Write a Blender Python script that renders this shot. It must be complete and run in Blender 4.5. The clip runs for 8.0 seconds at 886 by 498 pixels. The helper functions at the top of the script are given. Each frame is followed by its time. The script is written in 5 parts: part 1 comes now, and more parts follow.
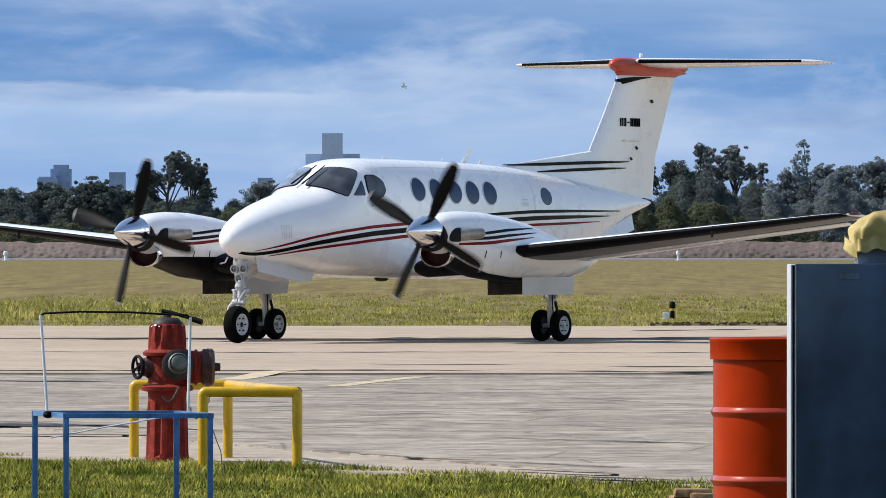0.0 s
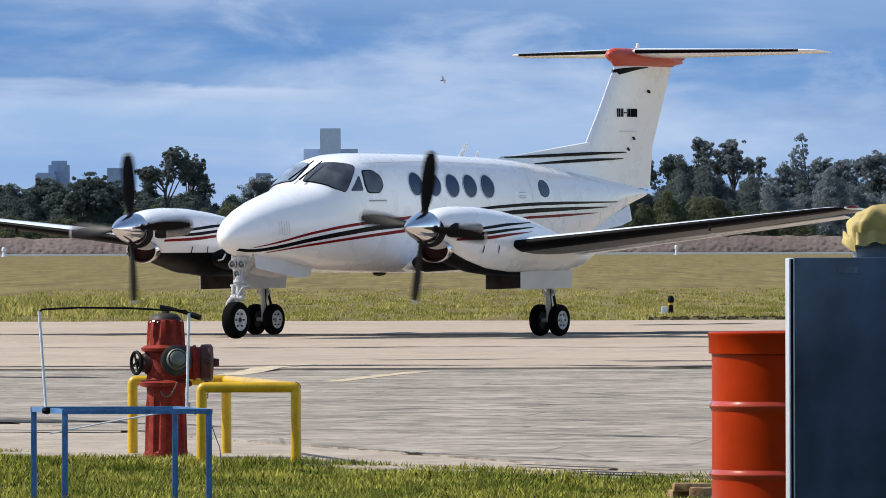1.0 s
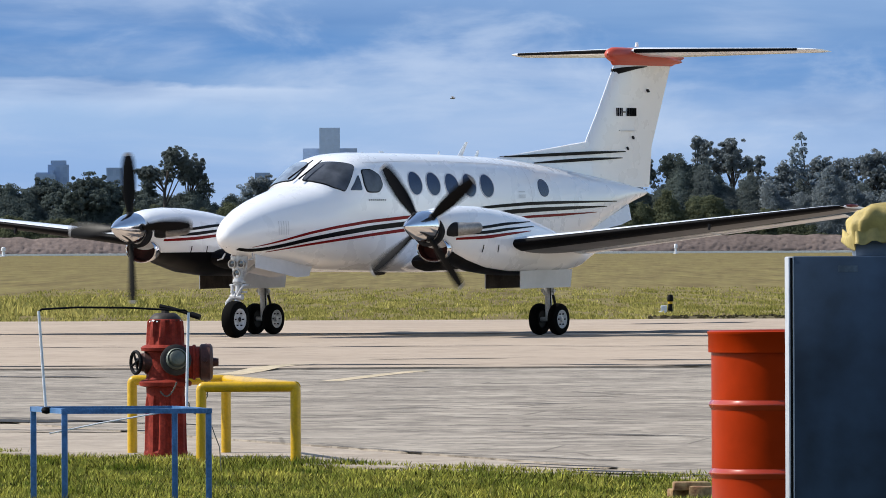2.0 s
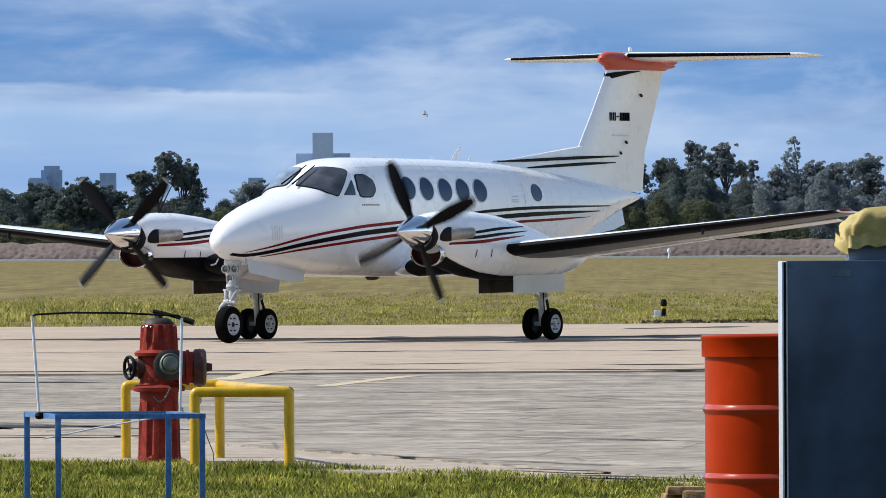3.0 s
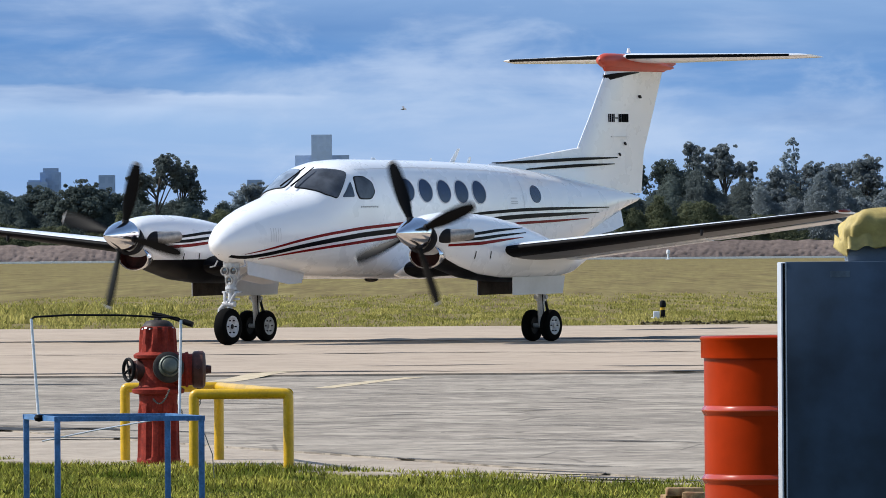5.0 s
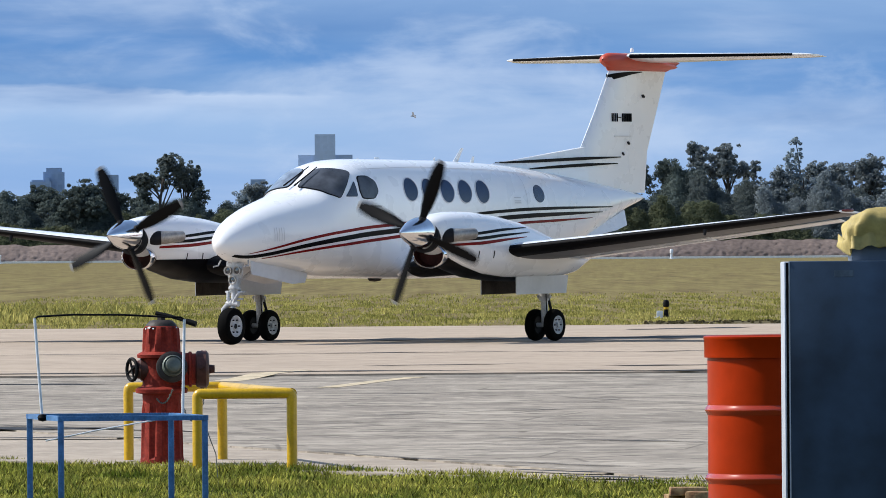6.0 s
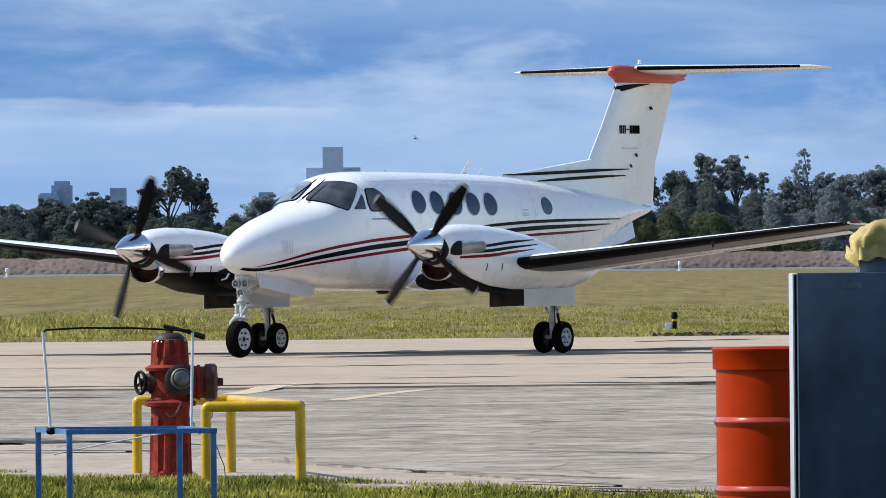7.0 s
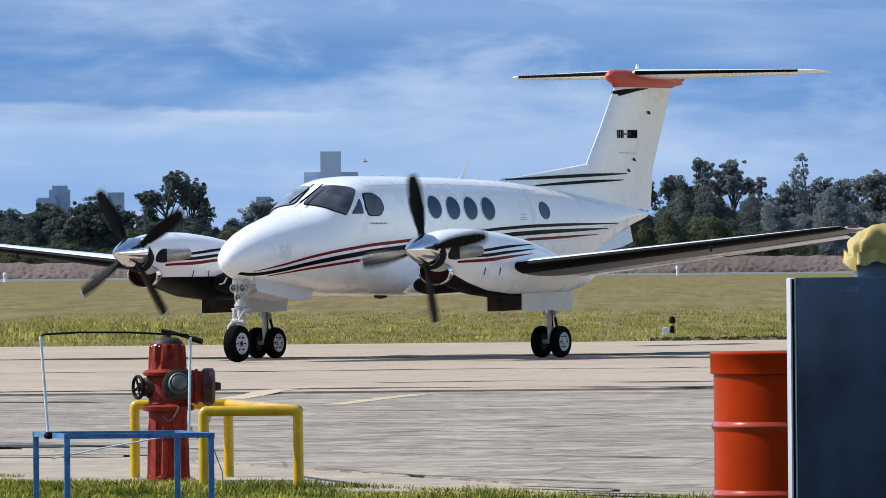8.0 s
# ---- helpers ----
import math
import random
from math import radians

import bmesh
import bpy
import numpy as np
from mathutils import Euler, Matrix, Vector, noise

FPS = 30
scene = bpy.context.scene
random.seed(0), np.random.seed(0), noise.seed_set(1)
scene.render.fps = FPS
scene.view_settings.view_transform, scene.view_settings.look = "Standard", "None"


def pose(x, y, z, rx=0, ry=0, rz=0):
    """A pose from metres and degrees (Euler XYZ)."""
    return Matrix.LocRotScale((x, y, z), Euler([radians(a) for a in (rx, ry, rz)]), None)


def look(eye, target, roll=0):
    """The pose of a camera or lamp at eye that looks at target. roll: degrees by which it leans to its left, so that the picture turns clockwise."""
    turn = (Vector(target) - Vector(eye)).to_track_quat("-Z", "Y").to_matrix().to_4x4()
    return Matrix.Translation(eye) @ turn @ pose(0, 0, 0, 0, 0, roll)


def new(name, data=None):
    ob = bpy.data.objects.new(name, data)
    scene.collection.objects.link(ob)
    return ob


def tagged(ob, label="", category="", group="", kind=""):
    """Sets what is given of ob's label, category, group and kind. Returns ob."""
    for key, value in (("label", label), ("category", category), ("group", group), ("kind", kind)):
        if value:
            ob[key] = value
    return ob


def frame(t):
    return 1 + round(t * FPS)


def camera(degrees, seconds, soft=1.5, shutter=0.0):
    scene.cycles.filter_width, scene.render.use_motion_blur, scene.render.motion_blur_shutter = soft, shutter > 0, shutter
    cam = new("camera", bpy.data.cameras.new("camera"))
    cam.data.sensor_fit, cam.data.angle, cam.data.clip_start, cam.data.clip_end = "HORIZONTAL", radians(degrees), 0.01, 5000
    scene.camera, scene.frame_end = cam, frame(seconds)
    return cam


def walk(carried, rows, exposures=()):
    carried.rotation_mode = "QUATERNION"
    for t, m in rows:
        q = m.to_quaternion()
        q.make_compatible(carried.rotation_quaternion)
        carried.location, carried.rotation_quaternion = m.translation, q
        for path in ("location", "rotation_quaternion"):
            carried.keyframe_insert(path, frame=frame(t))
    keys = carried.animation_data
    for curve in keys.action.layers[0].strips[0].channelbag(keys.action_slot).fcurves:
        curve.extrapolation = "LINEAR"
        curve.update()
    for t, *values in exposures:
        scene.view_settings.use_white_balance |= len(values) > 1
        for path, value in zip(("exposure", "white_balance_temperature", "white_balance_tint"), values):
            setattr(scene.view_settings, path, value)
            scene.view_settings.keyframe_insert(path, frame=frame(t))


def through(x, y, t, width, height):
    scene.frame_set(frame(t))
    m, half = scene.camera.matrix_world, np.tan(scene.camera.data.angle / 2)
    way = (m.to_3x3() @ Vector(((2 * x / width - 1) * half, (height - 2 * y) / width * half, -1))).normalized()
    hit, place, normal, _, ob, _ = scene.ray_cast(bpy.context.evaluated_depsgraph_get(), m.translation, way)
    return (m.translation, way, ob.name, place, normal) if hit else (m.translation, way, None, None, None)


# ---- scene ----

EYE = Vector((0.0, 0.0, 1.36))

# seconds, degrees to the left, degrees up, degrees of roll: a hand-held long lens on one spot
SWAY = [
    (0.0, 0.0000, 0.0225, 0.000),
    (0.5, -0.0228, 0.0066, -0.179),
    (1.0, -0.0114, -0.0114, -0.160),
    (1.5, -0.0019, -0.0219, -0.190),
    (3.0, -0.0597, 0.0153, -0.312),
    (3.5, -0.1132, 0.0319, -0.220),
    (4.0, -0.1556, 0.0344, -0.305),
    (4.5, -0.1063, 0.0305, -0.368),
    (6.0, -0.0439, 0.0237, -0.428),
    (6.5, -0.0282, 0.0607, -0.411),
    (7.0, 0.0094, 0.1069, -0.556),
    (7.5, 0.0083, 0.1351, -0.521),
    (8.0, -0.0058, 0.1367, -0.546),
]


def aim(left, up, roll):
    a, b = radians(left), radians(up)
    way = Vector((-math.sin(a) * math.cos(b), math.cos(a) * math.cos(b), math.sin(b)))
    return look(EYE, EYE + way * 100, roll)


cam = camera(5.885, 8.0, soft=0.85, shutter=0.26)
walk(cam, [(t, aim(a, b, c)) for t, a, b, c in SWAY],
     exposures=[(0.0, 0.25, 6500, 10), (1.5, 0.25, 6500, 10), (3.0, 0.25, 6420, 9), (4.5, 0.25, 6350, 9), (6.0, 0.25, 6310, 9), (8.0, 0.25, 6250, 9)])


# ---- light ----
SUN_WAY = Vector((-0.78, 0.16, 0.80)).normalized()  # towards the sun
world = bpy.data.worlds.new("sky_world")
scene.world = world
world.use_nodes = True
wn = world.node_tree
wn.nodes.clear()
sky = wn.nodes.new("ShaderNodeTexSky")
sky.sky_type, sky.sun_disc = "NISHITA", False
sky.sun_elevation = math.asin(SUN_WAY.z)
sky.sun_rotation = math.atan2(SUN_WAY.x, SUN_WAY.y)
sky.air_density, sky.dust_density = 1.0, 0.6
bg = wn.nodes.new("ShaderNodeBackground")
bg.inputs["Strength"].default_value = 0.15
wo = wn.nodes.new("ShaderNodeOutputWorld")
wn.links.new(sky.outputs[0], bg.inputs[0])
wn.links.new(bg.outputs[0], wo.inputs[0])

sun_data = bpy.data.lights.new("sun", "SUN")
sun_data.energy, sun_data.angle, sun_data.color = 4.8, radians(0.53), (1.0, 0.95, 0.87)
sun = new("sun", sun_data)
sun.matrix_world = look(SUN_WAY * 50, (0, 0, 0))


# ---- materials ----
def material(name, base, rough=0.5, metal=0.0, var=0.12, scale=3.0, fine=40.0, bump=0.0, coat=0.0,
             stretch=(1, 1, 1), tint=None, spots=0.0, island=0.0, spec=0.5, through=0.0, grit=0.5):
    m = bpy.data.materials.new(name)
    m.use_nodes = True
    nt = m.node_tree
    p = nt.nodes["Principled BSDF"]
    p.inputs["Metallic"].default_value = metal
    p.inputs["Specular IOR Level"].default_value = spec
    if coat:
        p.inputs["Coat Weight"].default_value, p.inputs["Coat Roughness"].default_value = coat, 0.06
    co = nt.nodes.new("ShaderNodeTexCoord")
    mp = nt.nodes.new("ShaderNodeMapping")
    mp.inputs["Scale"].default_value = stretch
    nt.links.new(co.outputs["Object"], mp.inputs[0])
    big, small = nt.nodes.new("ShaderNodeTexNoise"), nt.nodes.new("ShaderNodeTexNoise")
    for n, s in ((big, scale), (small, fine)):
        n.inputs["Scale"].default_value, n.inputs["Detail"].default_value, n.inputs["Roughness"].default_value = s, 6.0, grit
        nt.links.new(mp.outputs[0], n.inputs["Vector"])
    mix = nt.nodes.new("ShaderNodeMix")
    mix.data_type = "RGBA"
    lo = [c * (1 - var) for c in base]
    hi = [min(1.0, c * (1 + var)) for c in (tint or base)]
    mix.inputs[6].default_value, mix.inputs[7].default_value = (*lo, 1), (*hi, 1)
    ramp = nt.nodes.new("ShaderNodeMapRange")
    ramp.inputs[1].default_value, ramp.inputs[2].default_value = 0.32, 0.68
    nt.links.new(big.outputs[0], ramp.inputs[0])
    nt.links.new(ramp.outputs[0], mix.inputs[0])
    out = mix.outputs[2]
    fx = nt.nodes.new("ShaderNodeMix")
    fx.data_type, fx.blend_type = "RGBA", "MULTIPLY"
    fr = nt.nodes.new("ShaderNodeMapRange")
    fr.inputs[1].default_value, fr.inputs[2].default_value = 0.3, 0.7
    fr.inputs[3].default_value, fr.inputs[4].default_value = 1 - max(var, spots), 1.0
    fx.inputs[0].default_value = 1.0
    nt.links.new(small.outputs[0], fr.inputs[0])
    nt.links.new(out, fx.inputs[6])
    nt.links.new(fr.outputs[0], fx.inputs[7])
    out = fx.outputs[2]
    if island:
        geo = nt.nodes.new("ShaderNodeNewGeometry")
        ir = nt.nodes.new("ShaderNodeMapRange")
        ir.inputs[3].default_value, ir.inputs[4].default_value = 1 - island, 1 + island
        nt.links.new(geo.outputs["Random Per Island"], ir.inputs[0])
        ix = nt.nodes.new("ShaderNodeMix")
        ix.data_type, ix.blend_type = "RGBA", "MULTIPLY"
        ix.inputs[0].default_value = 1.0
        nt.links.new(out, ix.inputs[6])
        nt.links.new(ir.outputs[0], ix.inputs[7])
        out = ix.outputs[2]
    nt.links.new(out, p.inputs["Base Color"])
    rr = nt.nodes.new("ShaderNodeMapRange")
    rr.inputs[3].default_value, rr.inputs[4].default_value = max(0.02, rough * 0.8), min(1.0, rough * 1.2)
    nt.links.new(small.outputs[0], rr.inputs[0])
    nt.links.new(rr.outputs[0], p.inputs["Roughness"])
    if through:
        tr, ms = nt.nodes.new("ShaderNodeBsdfTranslucent"), nt.nodes.new("ShaderNodeMixShader")
        ms.inputs[0].default_value = through
        nt.links.new(out, tr.inputs[0])
        nt.links.new(p.outputs[0], ms.inputs[1])
        nt.links.new(tr.outputs[0], ms.inputs[2])
        nt.links.new(ms.outputs[0], nt.nodes["Material Output"].inputs[0])
    if bump:
        b = nt.nodes.new("ShaderNodeBump")
        b.inputs["Strength"].default_value, b.inputs["Distance"].default_value = 0.6, bump
        nt.links.new(small.outputs[0], b.inputs["Height"])
        nt.links.new(b.outputs[0], p.inputs["Normal"])
    return m


WHITE = material("white_aircraft_paint", (0.80, 0.805, 0.82), 0.28, var=0.015, scale=0.8, fine=2.5, coat=0.5)
SEAMGREY = material("panel_seam_grey", (0.50, 0.50, 0.53), 0.5, var=0.08)
LETTERGREY = material("mid_grey_lettering", (0.16, 0.16, 0.17), 0.5, var=0.1)
GREYWHITE = material("grey_white_door_paint", (0.60, 0.60, 0.62), 0.4, var=0.06, scale=2, fine=14)
BLACKPAINT = material("black_gloss_paint", (0.004, 0.004, 0.005), 0.4, var=0.1, spec=0.06)
REDPAINT = material("red_gloss_paint", (0.19, 0.008, 0.009), 0.4, var=0.1, spec=0.08)
TAILRED = material("orange_red_tail_paint", (0.47, 0.062, 0.030), 0.4, var=0.08, scale=4)
# shade under the wings is put into this streaked grey
UNDERGREY = material("underside_shade_grey", (0.17, 0.17, 0.175), 0.5, var=0.2, scale=1.2, fine=9, stretch=(0.4, 2, 1), spots=0.2, spec=0.2)
BOOT = material("black_rubber_boot", (0.004, 0.004, 0.005), 0.55, var=0.25, scale=2, fine=30, spec=0.06)
CHROME = material("polished_aluminium", (0.78, 0.78, 0.80), 0.10, 1.0, var=0.04, fine=12)
STEEL = material("burnt_exhaust_steel", (0.36, 0.34, 0.315), 0.45, 0.4, var=0.3, scale=6)
DARKMETAL = material("dark_grey_metal", (0.018, 0.018, 0.020), 0.55, 0.0, var=0.2, spec=0.1)
# door insides' shade put into a dark brown; also colours the belly aerial
DOORINNER = material("door_shade_aerial_brown", (0.075, 0.062, 0.055), 0.7, var=0.3, scale=5, spec=0.1)
DUCTRED = material("dark_red_duct_paint", (0.035, 0.008, 0.006), 0.6, var=0.5, scale=7, spec=0.12)
GLASS = material("dark_tinted_glass", (0.020, 0.026, 0.036), 0.06, var=0.1, coat=1.0)
# cockpit panes: pale sky and grey reflection are put into the base colours
COCKPIT = material("reflection_grey_glass", (0.080, 0.086, 0.098), 0.07, var=0.5, scale=2.2, fine=5, spec=0.5)
PALEGLASS = material("sky_paled_glass", (0.27, 0.33, 0.42), 0.06, var=0.45, scale=2.4, fine=5, spec=0.5)
CABINGLASS = material("blue_tinted_cabin_glass", (0.010, 0.026, 0.075), 0.15, var=0.2, spec=0.3)
TYRE = material("black_tyre_rubber", (0.004, 0.004, 0.004), 0.85, var=0.3, fine=60, spec=0.05)
RIM = material("grey_white_wheel_paint", (0.50, 0.50, 0.52), 0.4, var=0.25, scale=14)
STRUT = material("white_gear_enamel", (0.50, 0.50, 0.51), 0.3, var=0.3, scale=9)
BLADE = material("black_propeller_paint", (0.003, 0.003, 0.0035), 0.42, var=0.2, spec=0.09)
TIPWHITE = material("white_blade_tip", (0.19, 0.19, 0.19), 0.5, var=0.05, spec=0.1)
HYDRANT = material("worn_red_cast_iron", (0.26, 0.026, 0.016), 0.72, var=0.25, scale=9, fine=60, bump=0.004, tint=(0.28, 0.036, 0.022), spots=0.4, spec=0.15)
IRON = material("weathered_iron", (0.042, 0.034, 0.030), 0.6, 0.2, var=0.35, scale=16, fine=80, bump=0.002, spec=0.3)
RUSTIRON = material("red_brown_iron", (0.075, 0.028, 0.022), 0.55, 0.1, var=0.35, scale=14, fine=70, bump=0.002, spec=0.3)
CAPGREY = material("grey_green_brass_cap", (0.13, 0.145, 0.125), 0.5, 0.4, var=0.3, scale=14)
YELLOW = material("yellow_gloss_pipe_paint", (0.62, 0.37, 0.010), 0.30, var=0.14, scale=7, fine=60, spots=0.2, spec=0.45)
BLUE = material("blue_worn_frame_paint", (0.075, 0.200, 0.43), 0.35, var=0.25, scale=12, fine=90, spots=0.35, spec=0.35)
WIRE = material("white_painted_rod", (0.72, 0.74, 0.78), 0.5, var=0.1, scale=20)
BLACKROD = material("black_rod", (0.008, 0.008, 0.009), 0.6, var=0.2, spec=0.08)
DRUM = material("orange_red_drum_paint", (0.37, 0.028, 0.0015), 0.3, var=0.12, scale=3, fine=14, spots=0.14, spec=0.07)
CABINET = material("dark_blue_grey_cabinet_paint", (0.034, 0.058, 0.098), 0.36, var=0.4, scale=2.0, fine=9, spec=0.42)
CABEDGE = material("pale_grey_cabinet_edge", (0.46, 0.48, 0.52), 0.45, var=0.12, scale=6)
PLATE = material("worn_grey_plate", (0.105, 0.135, 0.175), 0.5, var=0.3, scale=20)
BOXGREY = material("grey_junction_box_paint", (0.115, 0.150, 0.200), 0.5, var=0.12, spec=0.3)
CLOTH = material("mustard_yellow_cloth", (0.42, 0.325, 0.11), 0.6, var=0.25, scale=7, fine=40, bump=0.004, spec=0.3)
NAVRED = material("red_lens", (0.12, 0.012, 0.010), 0.2, var=0.1)
DARKRED = material("dull_dark_red_paint", (0.11, 0.022, 0.022), 0.5, var=0.15)
# glossier, slightly lighter drum paint, added so the hoops catch highlights
DRUMHOOP = material("glossy_drum_hoop_paint", (0.40, 0.035, 0.004), 0.16, var=0.10, scale=6, fine=20, spots=0.1, spec=0.4, coat=0.4)
EARTH = material("dark_crumbled_earth", (0.115, 0.095, 0.050), 0.95, var=0.3, scale=2, fine=12, spec=0.03)
BRICK = material("worn_orange_brick", (0.32, 0.13, 0.05), 0.9, var=0.35, scale=14, fine=60, bump=0.006, tint=(0.36, 0.26, 0.12), spots=0.4)
PALESTRIP = material("pale_pavement_edge", (0.44, 0.37, 0.295), 0.95, var=0.2, scale=0.8, fine=6.0, spots=0.42, bump=0.02, spec=0.1, grit=0.75)
FADEDPAINT = material("faded_yellow_marking", (0.58, 0.48, 0.33), 0.85, var=0.15, scale=2, fine=8, spots=0.35, spec=0.1)
TARSHADOW = material("dark_tar_dirt_shadow", (0.014, 0.012, 0.011), 0.85, var=0.3)
FIELD = material("dry_grass_field", (0.202, 0.150, 0.070), 0.95, var=0.26, scale=0.8, fine=3.4, stretch=(1, 0.035, 1), tint=(0.205, 0.172, 0.068), spots=0.40, spec=0.03, grit=0.65)
FIELDGRASS = material("mixed_field_grass", (0.250, 0.255, 0.050), 0.8, var=0.30, scale=0.35, fine=3, tint=(0.43, 0.37, 0.12), island=0.36, through=0.5, spec=0.05)
DRYBELT = material("brown_dry_scrub", (0.27, 0.215, 0.195), 0.95, var=0.2, scale=0.06, fine=1.2, stretch=(1, 1, 2), spots=0.3, through=0.3, spec=0.02)
GRASS = material("fresh_grass", (0.165, 0.225, 0.019), 0.6, var=0.34, scale=1.4, fine=6, tint=(0.38, 0.34, 0.065), island=0.92, through=0.18, spec=0.08)
VERGE = material("grass_verge_soil", (0.030, 0.040, 0.010), 0.95, var=0.3, scale=1.4, fine=18, bump=0.02)
# these far leaf colours are lightened and mostly blued to paint in haze
LEAF = material("dark_haze_tinted_foliage", (0.120, 0.148, 0.138), 0.95, var=0.2, scale=0.10, fine=0.4, island=0.06, through=0.45, spec=0.02)
LEAF_LIGHT = material("olive_bush_foliage", (0.130, 0.145, 0.088), 0.95, var=0.2, scale=0.08, fine=0.4, island=0.05, through=0.5, spec=0.02)
LEAF_MID = material("haze_tinted_green_foliage", (0.150, 0.178, 0.175), 0.95, var=0.15, scale=0.06, fine=0.3, island=0.04, through=0.62, spec=0.02)
LEAF_HAZE = material("haze_tinted_grey_foliage", (0.235, 0.272, 0.290), 0.95, var=0.12, scale=0.05, fine=0.3, island=0.03, through=0.68, spec=0.02)
LEAF_PALE = material("haze_paled_foliage", (0.30, 0.36, 0.40), 0.95, var=0.15, scale=0.1, fine=0.4, island=0.08, through=0.5, spec=0.02)
BARK = material("grey_brown_bark", (0.050, 0.043, 0.038), 0.9, var=0.3, scale=1.5)
# distance haze is put into the blue of far facades and windows
FARWALL = material("haze_blue_facade", (0.46, 0.57, 0.76), 0.9, var=0.10, scale=0.03, fine=0.4, spec=0.05)
CITYWINDOW = material("haze_dark_window", (0.235, 0.33, 0.50), 0.8, var=0.1, scale=0.05, spec=0.05)
CITYWALL = material("haze_grey_facade", (0.27, 0.37, 0.55), 0.9, var=0.10, scale=0.03, fine=0.4, spec=0.05)
FARWINDOW = material("haze_pale_window", (0.43, 0.54, 0.73), 0.8, var=0.1, scale=0.05, spec=0.05)
FEATHER = material("grey_bird_feather", (0.20, 0.20, 0.21), 0.8)
UNSEENWALL = material("dark_grey_unseen_wall", (0.10, 0.10, 0.105), 0.7, var=0.15, scale=0.6, fine=6, spec=0.2)
WHITELINE = material("white_runway_edge_paint", (0.78, 0.78, 0.76), 0.8, var=0.1)


def weathered(name, base, dark, light, patch, blot, crack, rough=0.95):
    """Old paving: broad patches, sharp-edged blots of bare and dirty surface, and a net of fine cracks."""
    m = bpy.data.materials.new(name)
    m.use_nodes = True
    nt = m.node_tree
    p = nt.nodes["Principled BSDF"]
    p.inputs["Roughness"].default_value, p.inputs["Specular IOR Level"].default_value = rough, 0.1
    co = nt.nodes.new("ShaderNodeTexCoord")

    def layer(scale, lo, hi, detail, seed, kind="noise"):
        mp = nt.nodes.new("ShaderNodeMapping")
        mp.inputs["Location"].default_value = (seed, seed * 0.7, 0)
        nt.links.new(co.outputs["Object"], mp.inputs[0])
        if kind == "noise":
            n = nt.nodes.new("ShaderNodeTexNoise")
            n.inputs["Detail"].default_value, n.inputs["Roughness"].default_value, n.inputs["Distortion"].default_value = detail, 0.6, 0.4
        else:
            n = nt.nodes.new("ShaderNodeTexVoronoi")
            n.feature = "DISTANCE_TO_EDGE"
        n.inputs["Scale"].default_value = scale
        nt.links.new(mp.outputs[0], n.inputs["Vector"])
        r = nt.nodes.new("ShaderNodeMapRange")
        r.inputs[1].default_value, r.inputs[2].default_value = lo, hi
        nt.links.new(n.outputs[0], r.inputs[0])
        return r.outputs[0]

    def over(fac, weight, a, b):
        w = nt.nodes.new("ShaderNodeMath")
        w.operation = "MULTIPLY"
        nt.links.new(fac, w.inputs[0])
        w.inputs[1].default_value = weight
        x = nt.nodes.new("ShaderNodeMix")
        x.data_type = "RGBA"
        nt.links.new(w.outputs[0], x.inputs[0])
        for sock, v in ((x.inputs[6], a), (x.inputs[7], b)):
            if isinstance(v, tuple):
                sock.default_value = (*v, 1)
            else:
                nt.links.new(v, sock)
        return x.outputs[2]

    col = over(layer(0.16, 0.38, 0.62, 3, 3.0), patch, base, dark)
    col = over(layer(0.42, 0.50, 0.60, 4, 11.0), blot * 0.8, col, light)
    col = over(layer(0.65, 0.52, 0.60, 4, 23.0), blot, col, dark)
    col = over(layer(1.1, 0.54, 0.61, 3, 31.0), blot, col, light)
    col = over(layer(1.7, 0.56, 0.62, 3, 47.0), blot, col, tuple(c * 0.6 for c in dark))
    col = over(layer(3.3, 0.53, 0.60, 3, 61.0), blot * 0.9, col, dark)
    col = over(layer(4.6, 0.55, 0.62, 3, 73.0), blot * 0.8, col, light)
    col = over(layer(0.5, 0.010, 0.004, 0, 5.0, "cells"), crack, col, tuple(c * 0.2 for c in dark))
    nt.links.new(col, p.inputs["Base Color"])
    return m


ASPHALT = weathered("weathered_grey_asphalt", (0.290, 0.252, 0.206), (0.172, 0.149, 0.124), (0.41, 0.360, 0.296), 0.45, 0.66, 0.4)
CONCRETE = weathered("pale_concrete", (0.395, 0.318, 0.245), (0.30, 0.240, 0.185), (0.46, 0.373, 0.288), 0.4, 0.34, 0.0)


# ---- mesh helpers ----
def part(name, bm, mat, parent=None, label="", sharp=0.7):
    me = bpy.data.meshes.new(name)
    bmesh.ops.recalc_face_normals(bm, faces=bm.faces)
    for f in bm.faces:
        f.smooth = True
    for e in bm.edges:
        if len(e.link_faces) == 2 and e.calc_face_angle(0.0) > sharp:
            e.smooth = False
    bm.to_mesh(me)
    bm.free()
    for one in (mat if isinstance(mat, (list, tuple)) else [mat]):
        me.materials.append(one)
    ob = new(name, me)
    ob.parent = parent
    if label:
        tagged(ob, label)
    return ob


def rings(bm, loops, caps=True, closed=False):
    vs = [[bm.verts.new(p) for p in lp] for lp in loops]
    n = len(vs[0])
    pairs = list(zip(vs, vs[1:])) + ([(vs[-1], vs[0])] if closed else [])
    out = []
    for a, b in pairs:
        for i in range(n):
            out.append(bm.faces.new((a[i], a[(i + 1) % n], b[(i + 1) % n], b[i])))
    if caps and not closed:
        out.append(bm.faces.new(vs[0][::-1]))
        out.append(bm.faces.new(vs[-1]))
    return out


